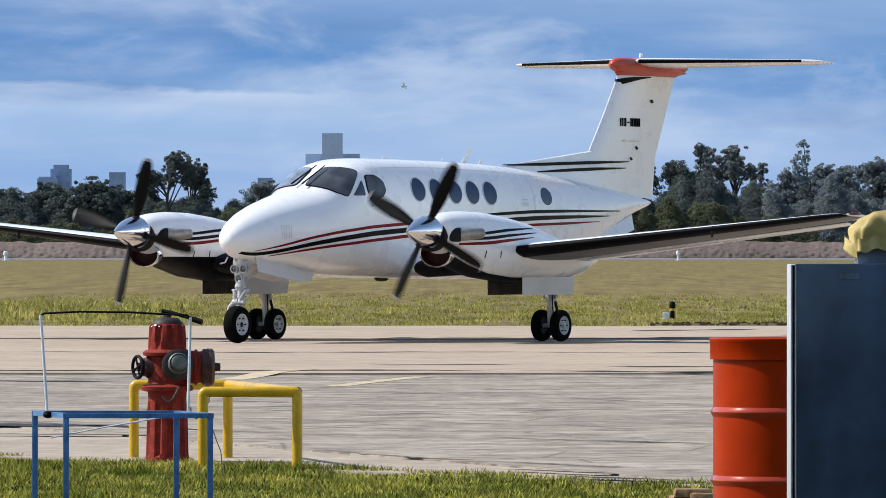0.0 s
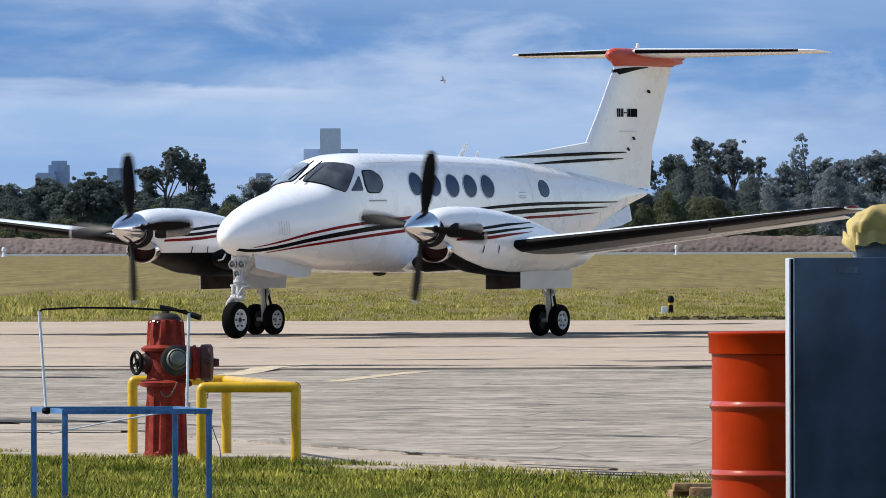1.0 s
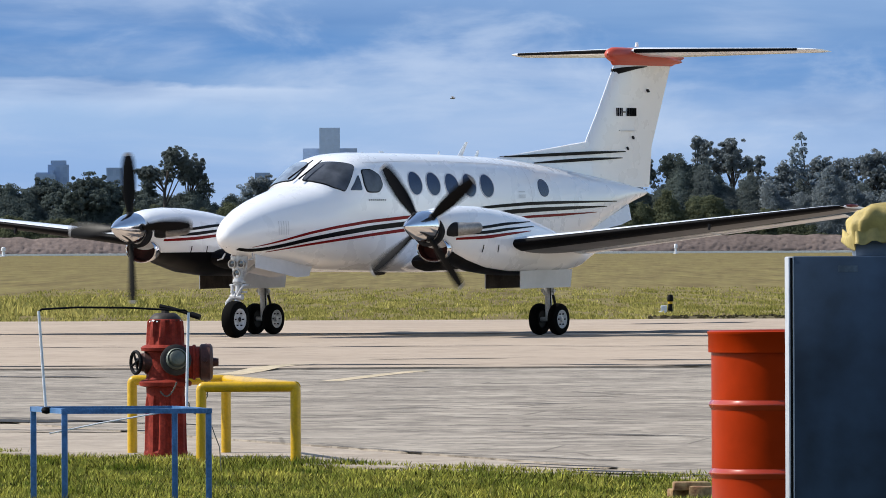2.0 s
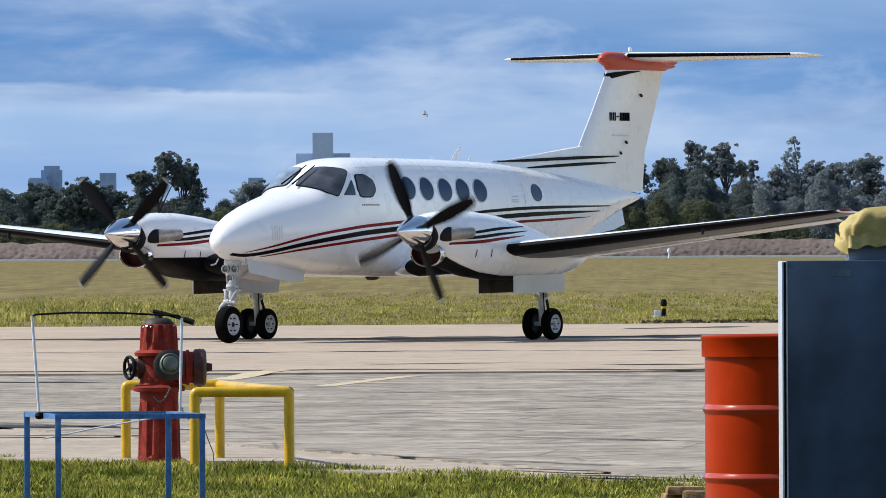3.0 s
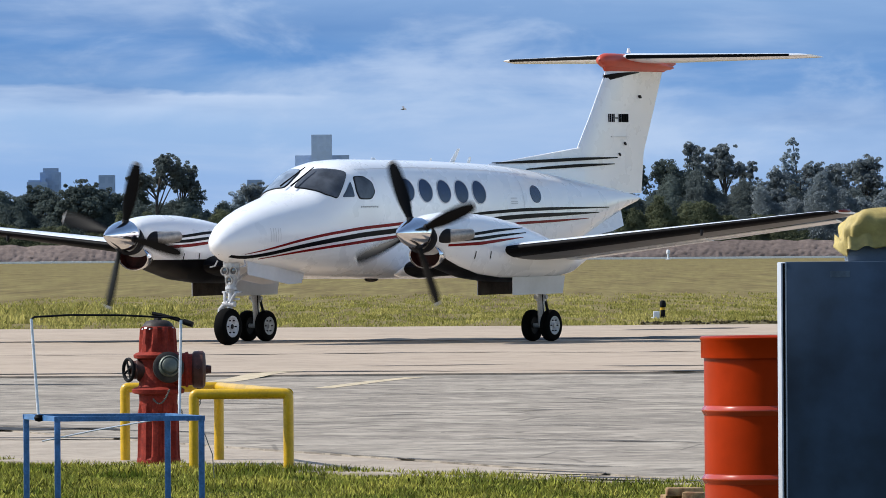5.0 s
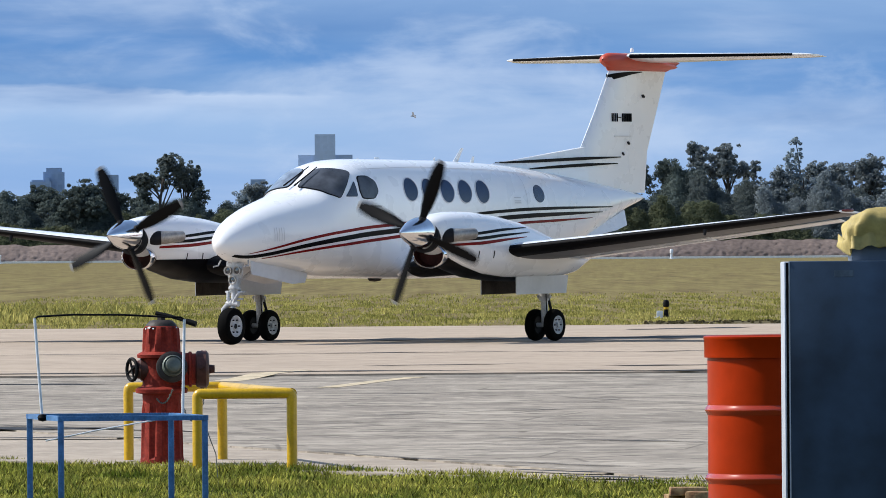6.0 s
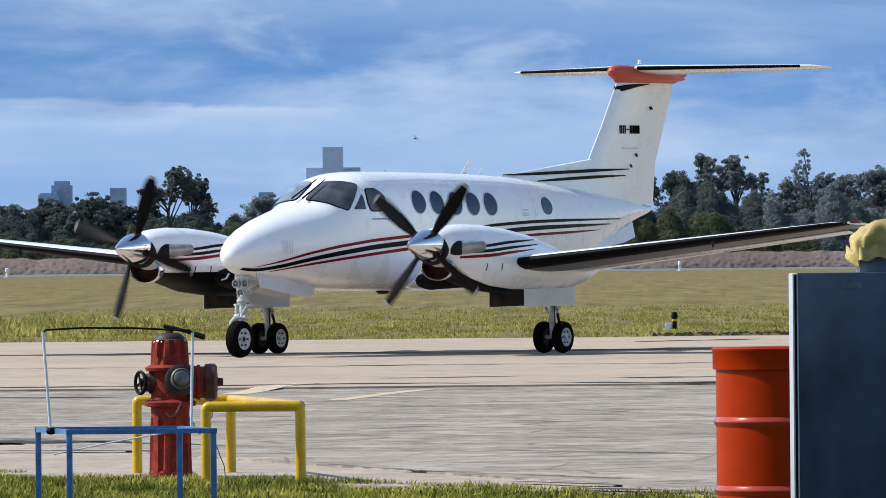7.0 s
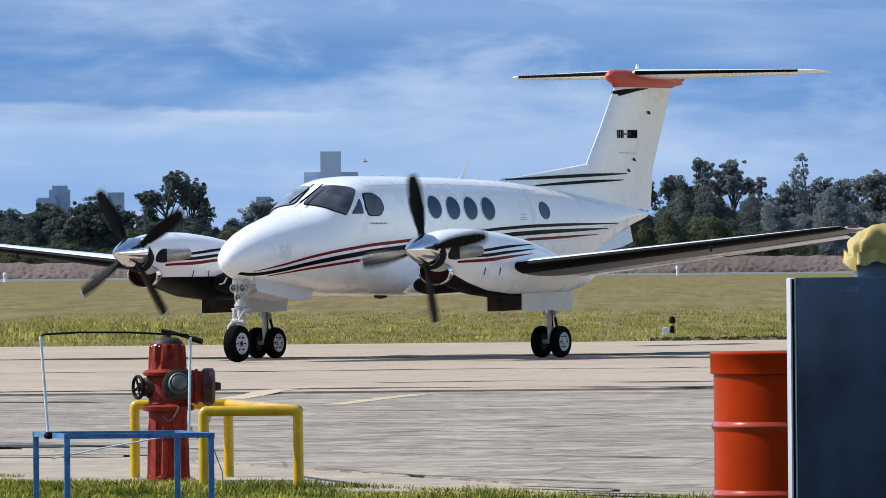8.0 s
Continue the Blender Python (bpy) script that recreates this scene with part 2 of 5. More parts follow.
def tube(bm, points, radius, n=10, caps=True):
    pts = [Vector(p) for p in points]
    rad = radius if isinstance(radius, (list, tuple)) else [radius] * len(pts)
    loops = []
    side = None
    for i, p in enumerate(pts):
        d = (pts[min(i + 1, len(pts) - 1)] - pts[max(i - 1, 0)]).normalized()
        if side is None:
            side = d.cross(Vector((0, 0, 1)) if abs(d.z) < 0.9 else Vector((1, 0, 0))).normalized()
        side = (side - d * side.dot(d)).normalized()
        up = d.cross(side)
        loops.append([p + (side * math.cos(2 * math.pi * k / n) + up * math.sin(2 * math.pi * k / n)) * rad[i] for k in range(n)])
    rings(bm, loops, caps)


def lathe(bm, profile, m=None, n=28, caps=False):
    """profile: (radius, height) pairs round the z axis, then moved by m."""
    m = m or Matrix.Identity(4)
    rings(bm, [[m @ Vector((r * math.cos(2 * math.pi * k / n), r * math.sin(2 * math.pi * k / n), z)) for k in range(n)] for r, z in profile], caps)


def block(bm, x0, x1, y0, y1, z0, z1, bevel=0.0, m=None):
    c = [Vector((x, y, z)) for x in (x0, x1) for y in (y0, y1) for z in (z0, z1)]
    if m:
        c = [m @ p for p in c]
    v = [bm.verts.new(p) for p in c]
    fs = [bm.faces.new([v[i] for i in q]) for q in ((0, 1, 3, 2), (4, 6, 7, 5), (0, 4, 5, 1), (2, 3, 7, 6), (0, 2, 6, 4), (1, 5, 7, 3))]
    if bevel:
        es = {e for f in fs for e in f.edges}
        bmesh.ops.bevel(bm, geom=list(es), offset=bevel, segments=2, affect="EDGES", profile=0.5)


def lerp(table, x, k):
    """Column k of a table whose first column falls or rises, smoothly between its rows."""
    rows = sorted(table)
    if x <= rows[0][0]:
        return rows[0][k]
    for a, b in zip(rows, rows[1:]):
        if x <= b[0]:
            u = (x - a[0]) / (b[0] - a[0])
            return a[k] + (b[k] - a[k]) * u
    return rows[-1][k]


def thing(name, m, label, category, group="", kind=""):
    ob = new(name)
    ob.empty_display_size = 0.2
    ob.matrix_world = m
    return tagged(ob, label, category, group, kind)


# ---- ground ----
def ragged(name, x0, x1, near, far, z, mat, step=0.6, rough_near=0.0, rough_far=0.0, parent=None, depth=0.12, nrm=0.25, z_far=None):
    """A slab whose near and far edges run unevenly; near and far are functions of x."""
    bm = bmesh.new()
    n = int((x1 - x0) / step)
    top, low = [], []
    for i in range(n + 1):
        x = x0 + (x1 - x0) * i / n
        a = near(x) + rough_near * noise.noise((x * nrm, 3.1, z * 9)) + 0.35 * rough_near * noise.noise((x * 2.3, 7.7, 0))
        b = far(x) + rough_far * noise.noise((x * nrm, 9.4, z * 5)) + 0.35 * rough_far * noise.noise((x * 2.1, 1.7, 0))
        zb = z if z_far is None else z_far
        top.append((bm.verts.new((x, a, z)), bm.verts.new((x, b, zb))))
        low.append((bm.verts.new((x, a, z - depth)), bm.verts.new((x, b, zb - depth))))
    for i in range(n):
        bm.faces.new((top[i][0], top[i + 1][0], top[i + 1][1], top[i][1]))
        bm.faces.new((low[i][0], low[i + 1][0], top[i + 1][0], top[i][0]))
        bm.faces.new((top[i][1], top[i + 1][1], low[i + 1][1], low[i][1]))
    return part(name, bm, mat, parent)


def ground_height(x, y):
    """The verge rises a little towards the camera."""
    u = min(1.0, max(0.0, (50.0 - y) / 12.0))
    return -0.06 + 0.17 * u * u * (3 - 2 * u)


bm = bmesh.new()
xs = [-2600, -400, -60, -20, -12, -8, -5, -3, -1, 1, 3, 5, 8, 12, 20, 60, 400, 2600]
ys = [-400, -40, 0, 20, 30, 36, 38, 40, 42, 44, 46, 48, 50, 53, 57, 62, 110, 200, 500, 1000, 1590, 2500, 4900]
grid = [[bm.verts.new((x, y, ground_height(x, y))) for x in xs] for y in ys]
for a, b in zip(grid, grid[1:]):
    for i in range(len(xs) - 1):
        f = bm.faces.new((a[i], a[i + 1], b[i + 1], b[i]))
        f.material_index = 0 if a[0].co.y < 60 else 1
ground = tagged(part("ground", bm, [VERGE, FIELD]), "flat airfield ground of green and dry grass", "ground", kind="structure")

apron = tagged(new("pavement"), "airport apron of pale concrete and weathered asphalt", "pavement", kind="structure")
ragged("slab", -60, 60, lambda x: 136.0, lambda x: 158.5, 0.040, CONCRETE, 0.8, 0.0, 1.2, apron, z_far=0.012)
ragged("slab", -60, 60, lambda x: 97.4 + 0.02 * x, lambda x: 135.97, 0.0, CONCRETE, 0.8, 0.5, 0.0, apron, z_far=0.040)
ragged("slab", -60, 60, lambda x: min(80.0, max(40.0, 57.3 - 3.3 * x)), lambda x: 97.4 + 0.02 * x + 1.0, -0.022, ASPHALT, 0.8, 0.3, 0.0, apron)


ragged("slab", -60, 60, lambda x: min(75.0, max(36.0, 54.0 - 1.6 * x)), lambda x: min(80.3, max(40.5, 57.6 - 3.3 * x)), -0.034, PALESTRIP, 0.3, 0.25, 0.2, apron)


def apron_height(y):
    """The concrete rises gently to a crown beyond the airplane."""
    return 0.040 * (y - 97.4) / 38.6 if y < 136 else 0.040 - 0.028 * (y - 136) / 22.5


def seam(x0, x1, y0, y1, width, seed):
    """A wandering dark strip across the apron: tar-filled cracks, dirt and painted shadow."""
    bm = bmesh.new()
    rows = []
    n = int((x1 - x0) / 0.12)
    for i in range(n + 1):
        u = i / n
        x = x0 + (x1 - x0) * u
        y = y0 + (y1 - y0) * u + 0.6 * noise.noise((x * 0.5, seed, 1)) + 0.3 * noise.noise((x * 2.6, seed, 4))
        z = -0.017 if y0 < 97 else max(0.0, apron_height(y)) + 0.005
        w = width * max(0.22, 0.65 + 0.9 * noise.noise((x * 1.7, seed, 8))) * min(1.0, 6 * u + 0.1, 6 * (1 - u) + 0.1)
        rows.append((bm.verts.new((x, y - w, z)), bm.verts.new((x, y + w, z + (0.001 * w if y0 > 97 else 0.0)))))
    for p, q in zip(rows, rows[1:]):
        bm.faces.new((p[0], q[0], q[1], p[1]))
    part("tar_dirt_shadow_strip", bm, TARSHADOW, apron)


# near y 132: a seam and the airplane's shadow painted as wide strips
for i, (x0, x1, y0, y1, w) in enumerate(((-6, -3.5, 93.0, 92.2, 0.36), (-6, 0.6, 98.9, 99.0, 0.36), (0.9, 4.6, 98.6, 97.6, 0.40), (1.9, 4.2, 102.5, 102.2, 0.32), (-0.9, 1.2, 103.5, 104.0, 0.25),
                                         (-3.9, -1.4, 70.8, 66.0, 0.12), (-4.2, -2.5, 69.3, 68.6, 0.55), (-4.0, -1.9, 65.6, 64.9, 0.2), (0.7, 2.6, 53.0, 50.0, 0.22), (0.4, 1.1, 54.6, 53.6, 0.16), (-0.6, 1.2, 73.0, 75.5, 0.08), (0.2, 2.4, 64.5, 61.5, 0.08),
                                         (-8, -1.2, 132.4, 131.9, 1.1), (-1.6, 6.2, 131.5, 132.2, 2.4), (3.2, 5.5, 146.0, 150.0, 1.0), (-0.4, 1.3, 58.5, 55.0, 0.08), (-9, 8, 116.0, 115.0, 0.2),
                                         (-0.95, -0.05, 60.9, 57.6, 0.05), (1.2, 2.5, 81.8, 77.0, 0.07), (0.85, 2.1, 69.4, 65.3, 0.05), (-1.1, -0.05, 74.3, 71.7, 0.05), (-1.2, 0.2, 85.4, 83.8, 0.08), (-3.2, -1.2, 82.0, 79.0, 0.07), (0.1, 0.9, 62.2, 60.6, 0.03), (-2.4, -0.9, 76.5, 77.8, 0.05))):
    seam(x0, x1, y0, y1, w, 3.7 + i * 5.3)


# ---- distance ----
def sky_backdrop():
    m = bpy.data.materials.new("cloudy_blue_sky")
    m.use_nodes = True
    nt = m.node_tree
    nt.nodes.clear()
    co = nt.nodes.new("ShaderNodeTexCoord")
    em = nt.nodes.new("ShaderNodeEmission")
    ou = nt.nodes.new("ShaderNodeOutputMaterial")
    nt.links.new(em.outputs[0], ou.inputs[0])

    def cloud(stretch, scale, lo, hi, seed, detail=6.0, most=1.0):
        mp = nt.nodes.new("ShaderNodeMapping")
        mp.inputs["Scale"].default_value, mp.inputs["Location"].default_value = stretch, (seed, seed, seed)
        nt.links.new(co.outputs["Object"], mp.inputs[0])
        n = nt.nodes.new("ShaderNodeTexNoise")
        n.inputs["Scale"].default_value, n.inputs["Detail"].default_value, n.inputs["Roughness"].default_value = scale, detail, 0.55
        n.inputs["Distortion"].default_value = 0.3
        nt.links.new(mp.outputs[0], n.inputs["Vector"])
        r = nt.nodes.new("ShaderNodeMapRange")
        r.interpolation_type = "SMOOTHSTEP"
        r.inputs[1].default_value, r.inputs[2].default_value, r.inputs[4].default_value = lo, hi, most
        nt.links.new(n.outputs[0], r.inputs[0])
        return r.outputs[0]

    def blend(fac, a, b):
        x = nt.nodes.new("ShaderNodeMix")
        x.data_type = "RGBA"
        for sock, v in ((x.inputs[0], fac), (x.inputs[6], a), (x.inputs[7], b)):
            if isinstance(v, tuple):
                sock.default_value = (*v, 1)
            else:
                nt.links.new(v, sock)
        return x.outputs[2]

    # height above the horizon, roughened so that the cloud banks have wavy edges
    sep = nt.nodes.new("ShaderNodeSeparateXYZ")
    nt.links.new(co.outputs["Object"], sep.inputs[0])
    wave = nt.nodes.new("ShaderNodeMath")
    wave.operation = "MULTIPLY_ADD"
    nt.links.new(cloud((0.006, 1, 0.020), 1.0, 0.2, 0.8, 2.2), wave.inputs[0])
    wave.inputs[1].default_value = 15.0
    nt.links.new(sep.outputs[2], wave.inputs[2])
    tilt = nt.nodes.new("ShaderNodeMath")
    tilt.operation = "MULTIPLY_ADD"
    nt.links.new(sep.outputs[0], tilt.inputs[0])
    tilt.inputs[1].default_value = 0.025
    nt.links.new(wave.outputs[0], tilt.inputs[2])
    lay = nt.nodes.new("ShaderNodeMapRange")
    lay.inputs[1].default_value, lay.inputs[2].default_value = -2.2, 167.8
    nt.links.new(tilt.outputs[0], lay.inputs[0])
    low = [(0.0, (0.31, 0.43, 0.64)), (0.30, (0.24, 0.38, 0.64))]
    high = [(0.72, (0.105, 0.245, 0.52)), (0.82, (0.125, 0.25, 0.50)), (0.92, (0.19, 0.315, 0.555)), (1.0, (0.15, 0.28, 0.53))]
    layers = []
    for middle in ([(0.48, (0.30, 0.44, 0.67)), (0.578, (0.47, 0.57, 0.745)), (0.598, (0.18, 0.32, 0.57))],
                   [(0.42, (0.30, 0.43, 0.66)), (0.52, (0.30, 0.43, 0.66)), (0.64, (0.15, 0.29, 0.555))]):
        ramp = nt.nodes.new("ShaderNodeValToRGB")
        stops = low + middle + high
        while len(ramp.color_ramp.elements) < len(stops):
            ramp.color_ramp.elements.new(0.5)
        for e, (p, rgb) in zip(ramp.color_ramp.elements, stops):
            e.position, e.color = p, (*rgb, 1)
        nt.links.new(lay.outputs[0], ramp.inputs[0])
        layers.append(ramp.outputs[0])
    across = nt.nodes.new("ShaderNodeMapRange")
    across.interpolation_type = "SMOOTHSTEP"
    across.inputs[1].default_value, across.inputs[2].default_value = -110.0, 10.0
    nt.links.new(sep.outputs[0], across.inputs[0])
    col = blend(across.outputs[0], layers[0], layers[1])
    col = blend(cloud((0.0016, 1, 0.010), 1.0, 0.50, 0.74, 4.3, most=0.7), col, (0.25, 0.39, 0.62))
    col = blend(cloud((0.004, 1, 0.026), 1.0, 0.45, 0.72, 9.1, most=0.6), col, (0.42, 0.52, 0.70))
    col = blend(cloud((0.012, 1, 0.030), 1.0, 0.48, 0.76, 27.3, most=0.6), col, (0.46, 0.56, 0.73))
    col = blend(cloud((0.0022, 1, 0.016), 1.0, 0.50, 0.76, 17.7, most=0.85), col, (0.115, 0.235, 0.475))
    nt.links.new(col, em.inputs[0])
    bm = bmesh.new()
    bm.faces.new([bm.verts.new(p) for p in ((-2600, 0, -20), (2600, 0, -20), (2600, 0, 900), (-2600, 0, 900))])
    ob = part("backdrop", bm, m)
    ob.location = (0, 4895, 0)
    return tagged(ob, "blue sky with streaks of white and grey cloud", "sky", kind="structure")


sky_backdrop()
F = 15253.0


def spot(u, v, d):
    """The place at distance d that shows u right and v down in the picture at the start."""
    return Vector(((u - 784) / F * d, d, 1.36 - (v - 447) / F * d))


def building(x0, x1, z1, y, depth, cols, floors, label, steps=(), paint=None):
    paint = paint or FARWALL
    b = thing("tower_block", pose((x0 + x1) / 2, y, 0), label, "building", "far city buildings")
    w = x1 - x0
    bm = bmesh.new()
    block(bm, -w / 2, w / 2, 0, depth, 0, z1)
    part("wall", bm, paint, b)
    for a, c, top in steps:
        bm = bmesh.new()
        block(bm, a, c, 1, depth - 1, z1, top)
        part("roof_house", bm, paint, b)
    bm = bmesh.new()
    block(bm, -0.3, 0.3, -0.15, 0.3, 0, 0.5)
    me = None
    for i in range(cols):
        for k in range(floors):
            x, z = -w / 2 + w * (i + 0.5) / cols, z1 - (z1 * 0.62) * (k + 0.5) / floors
            if me is None:
                bm.free()
                bm = bmesh.new()
                ww, hh = w / cols * 0.30, z1 * 0.62 / floors * 0.30
                block(bm, -ww, ww, -0.06, 0.3, -hh, hh)
                first = part("window", bm, FARWINDOW if paint is FARWALL else CITYWINDOW, b)
                me = first.data
                first.location = (x, 0, z)
            else:
                o = new("window", me)
                o.parent, o.location = b, (x, 0, z)
    return b


def far_city():
    d = 4500.0
    k = d / F
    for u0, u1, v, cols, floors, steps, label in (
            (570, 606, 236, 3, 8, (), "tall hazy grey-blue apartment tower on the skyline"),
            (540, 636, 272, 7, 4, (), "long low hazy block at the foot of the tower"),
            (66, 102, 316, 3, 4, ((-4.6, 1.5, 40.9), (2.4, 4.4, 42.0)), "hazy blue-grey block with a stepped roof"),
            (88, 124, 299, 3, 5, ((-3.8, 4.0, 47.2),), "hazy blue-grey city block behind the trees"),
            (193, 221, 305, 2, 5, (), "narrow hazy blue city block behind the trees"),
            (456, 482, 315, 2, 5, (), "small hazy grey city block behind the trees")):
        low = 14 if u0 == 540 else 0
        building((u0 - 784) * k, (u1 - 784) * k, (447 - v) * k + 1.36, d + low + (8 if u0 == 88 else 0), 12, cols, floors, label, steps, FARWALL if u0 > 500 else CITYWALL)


far_city()


def leaf_clump(verts, faces, c, r, rnd, count=26, size=1.0):
    """A rounded bough of leaf sprays on the outside of a ball round c, each lying roughly along the ball."""
    for _ in range(count):
        n = Vector((rnd.gauss(0, 1), rnd.gauss(0, 1), rnd.gauss(0, 1) + 0.25)).normalized()
        p = c + Vector((n.x * r * 1.15, n.y * r, n.z * r * 0.8)) * rnd.uniform(0.7, 1.08)
        n = (n + Vector((rnd.gauss(0, 0.2), rnd.gauss(0, 0.2), rnd.gauss(0, 0.2)))).normalized()
        a = n.cross(Vector((rnd.uniform(-1, 1), rnd.uniform(-1, 1), rnd.uniform(-1, 1)))).normalized()
        b = n.cross(a) * rnd.uniform(0.13, 0.26) * size
        a = a * rnd.uniform(0.18, 0.38) * size
        i = len(verts)
        verts.extend([p - a, p + b, p + a, p - b * 0.8])
        faces.append((i, i + 1, i + 2, i + 3))


def tree(x, y, height, spread, mat, seed, label, open_crown=0.5, low=0.25, clumps=420, base=0.0):
    rnd = random.Random(seed)
    t = thing("tree", pose(x, y, -0.06 + base), label, "tree", "trees along the far side of the airfield")
    bm = bmesh.new()
    h0 = height * low
    tube(bm, [(0, 0, -0.2), (0.1, 0, h0 * 0.5), (rnd.uniform(-0.4, 0.4), 0, h0), (rnd.uniform(-0.8, 0.8), 0.2, height * 0.7)], [0.45, 0.35, 0.28, 0.08], 8)
    verts, faces = [], []
    limbs = []
    for i in range(9):
        a = rnd.uniform(0, 2 * math.pi)
        reach = spread * rnd.uniform(0.45, 1.0)
        z0, z1 = rnd.uniform(h0 * 0.7, height * 0.6), height * rnd.uniform(low + 0.18, 0.97)
        if i < 2:
            reach, z1 = spread * 0.25, height * 0.97
        tip = Vector((math.cos(a) * reach, math.sin(a) * reach * 0.6, z1))
        mid = Vector((tip.x * 0.45, tip.y * 0.45, (z0 + z1) / 2 + 0.4))
        tube(bm, [(0, 0, z0), mid, tip], [0.2, 0.12, 0.04], 6)
        limbs.append((mid, tip))
    part("trunk", bm, BARK, t)
    for _ in range(clumps):
        mid, tip = rnd.choice(limbs)
        u = rnd.random() ** 0.6
        c = mid.lerp(tip, u) + Vector((rnd.gauss(0, 1), rnd.gauss(0, 0.8), rnd.gauss(0, 0.7))) * (spread * 0.20 * (1 - 0.5 * open_crown))
        leaf_clump(verts, faces, c, rnd.uniform(0.3, 0.85 - 0.25 * open_crown), rnd)
    me = bpy.data.meshes.new("crown")
    me.from_pydata(verts, [], faces)
    me.materials.append(mat)
    o = new("crown", me)
    o.parent = t
    return t


def wood(name, x0, x1, y, mat, profile, count, seed, label, depth=14, size=1.0, ball=1.1, rough=1.0, category="scrub", step=0.8):
    """A belt of growth: a lumpy leaning mass under an uneven top line, set with rounded boughs of leaf sprays."""
    rnd = random.Random(seed)
    verts, faces = [], []

    def top_at(x):
        return profile(x) * (0.80 + rough * (0.35 * noise.noise((x * 0.11, seed, 0)) + 0.25 * noise.noise((x * 0.35, seed, 5))))

    def face_at(x, v):
        top = top_at(x)
        z = top * v
        lump = ball * (1.6 * noise.noise((x * 0.45 / ball, z * 0.6 / ball, seed)) + 0.7 * noise.noise((x * 1.1 / ball, z * 1.3 / ball, seed + 3)))
        return Vector((x, y + depth * v ** 1.4 + lump, z * 0.96))
    nx, nv = int((x1 - x0) / step), 12
    for i in range(nx + 1):
        verts.extend(face_at(x0 + (x1 - x0) * i / nx, k / nv) for k in range(nv + 1))
    for i in range(nx):
        for k in range(nv):
            q = i * (nv + 1) + k
            faces.append((q, q + nv + 1, q + nv + 2, q + 1))
    sheet = len(faces)
    for _ in range(count // 26):
        p = face_at(rnd.uniform(x0, x1), rnd.random() ** 0.7)
        leaf_clump(verts, faces, p + Vector((0, rnd.uniform(-0.2, 0.5) * ball, 0)), ball * rnd.uniform(0.5, 1.1), rnd, 26, size)
    me = bpy.data.meshes.new(name)
    me.from_pydata(verts, [], faces)
    me.materials.append(mat)
    me.polygons.foreach_set("use_smooth", [i < sheet for i in range(len(faces))])
    return tagged(new(name, me), label, category, kind="stuff")


def woods():
    d = 1700.0
    k = d / F  # metres to a step of the picture
    # (middle, half width, top) of each tree crown
    dark = "dark tree with an open crown, its green tinted for haze"
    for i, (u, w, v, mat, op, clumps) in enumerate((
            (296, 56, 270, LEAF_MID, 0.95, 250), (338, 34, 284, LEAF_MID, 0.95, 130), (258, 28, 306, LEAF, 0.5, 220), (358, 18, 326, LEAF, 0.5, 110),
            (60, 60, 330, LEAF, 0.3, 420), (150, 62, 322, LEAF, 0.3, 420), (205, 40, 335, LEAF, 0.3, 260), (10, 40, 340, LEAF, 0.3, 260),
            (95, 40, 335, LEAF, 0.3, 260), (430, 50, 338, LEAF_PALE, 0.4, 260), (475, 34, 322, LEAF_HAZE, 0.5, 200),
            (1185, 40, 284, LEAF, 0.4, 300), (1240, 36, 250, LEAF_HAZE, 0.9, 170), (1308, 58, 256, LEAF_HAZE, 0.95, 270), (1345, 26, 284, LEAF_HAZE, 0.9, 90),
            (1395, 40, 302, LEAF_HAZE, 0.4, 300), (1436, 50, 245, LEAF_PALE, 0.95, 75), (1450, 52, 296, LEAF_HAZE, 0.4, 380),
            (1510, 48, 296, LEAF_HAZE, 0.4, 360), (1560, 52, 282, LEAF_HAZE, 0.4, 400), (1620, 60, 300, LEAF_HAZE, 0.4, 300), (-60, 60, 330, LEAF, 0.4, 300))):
        label = "thin tree coloured pale for haze" if mat is LEAF_PALE else "tree with an open crown, coloured blue-green for haze" if mat is not LEAF else dark
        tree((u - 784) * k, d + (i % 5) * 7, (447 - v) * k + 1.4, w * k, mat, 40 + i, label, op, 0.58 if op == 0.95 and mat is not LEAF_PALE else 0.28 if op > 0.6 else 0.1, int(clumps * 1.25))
    wood("far_wood", 63, 110, d - 19, LEAF_HAZE, lambda x: 15.5, 110000, 31, "wood at the far end of the field, coloured blue-grey for haze", 8, 0.6, 1.0)
    wood("far_wood", 50, 110, d - 8, LEAF_MID, lambda x: 17.5, 130000, 6, "dense wood along the far side of the field, coloured blue-green for haze", 12, 0.6, 1.0)
    wood("far_wood", 20, 56, d - 6, LEAF, lambda x: 19.0, 90000, 9, "dense dark wood behind the airplane's tail", 12, 0.65, 1.0)
    wood("far_wood", -110, 20, d - 6, LEAF, lambda x: 14.5 if x < -46 else 12.6, 190000, 5, "dense dark wood along the far side of the field", 12, 0.75, 1.0)
    wood("far_wood", -110, -34, d - 16, LEAF_LIGHT, lambda x: 8.5 if x < -62 else 10.5, 80000, 8, "olive green bushes before the far wood", 6, 0.75, 0.9)
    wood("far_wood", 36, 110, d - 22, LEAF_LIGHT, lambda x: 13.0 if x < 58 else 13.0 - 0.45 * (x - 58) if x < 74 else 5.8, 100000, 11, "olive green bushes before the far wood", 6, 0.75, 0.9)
    wood("dry_scrub", -110, 110, d - 40, DRYBELT, lambda x: 4.4, 0, 13, "brown dry scrub along the far runway", 5, 0.35, 0.3, 0.25, step=0.4)
    wood("earth_clods", 3.9, 9.0, 160.2, EARTH, lambda x: 0.05, 6000, 17, "dark clods of earth along the edge of the apron", 2.5, 0.10, 0.025, 1.6, "earth", 0.1)


woods()
bm = bmesh.new()
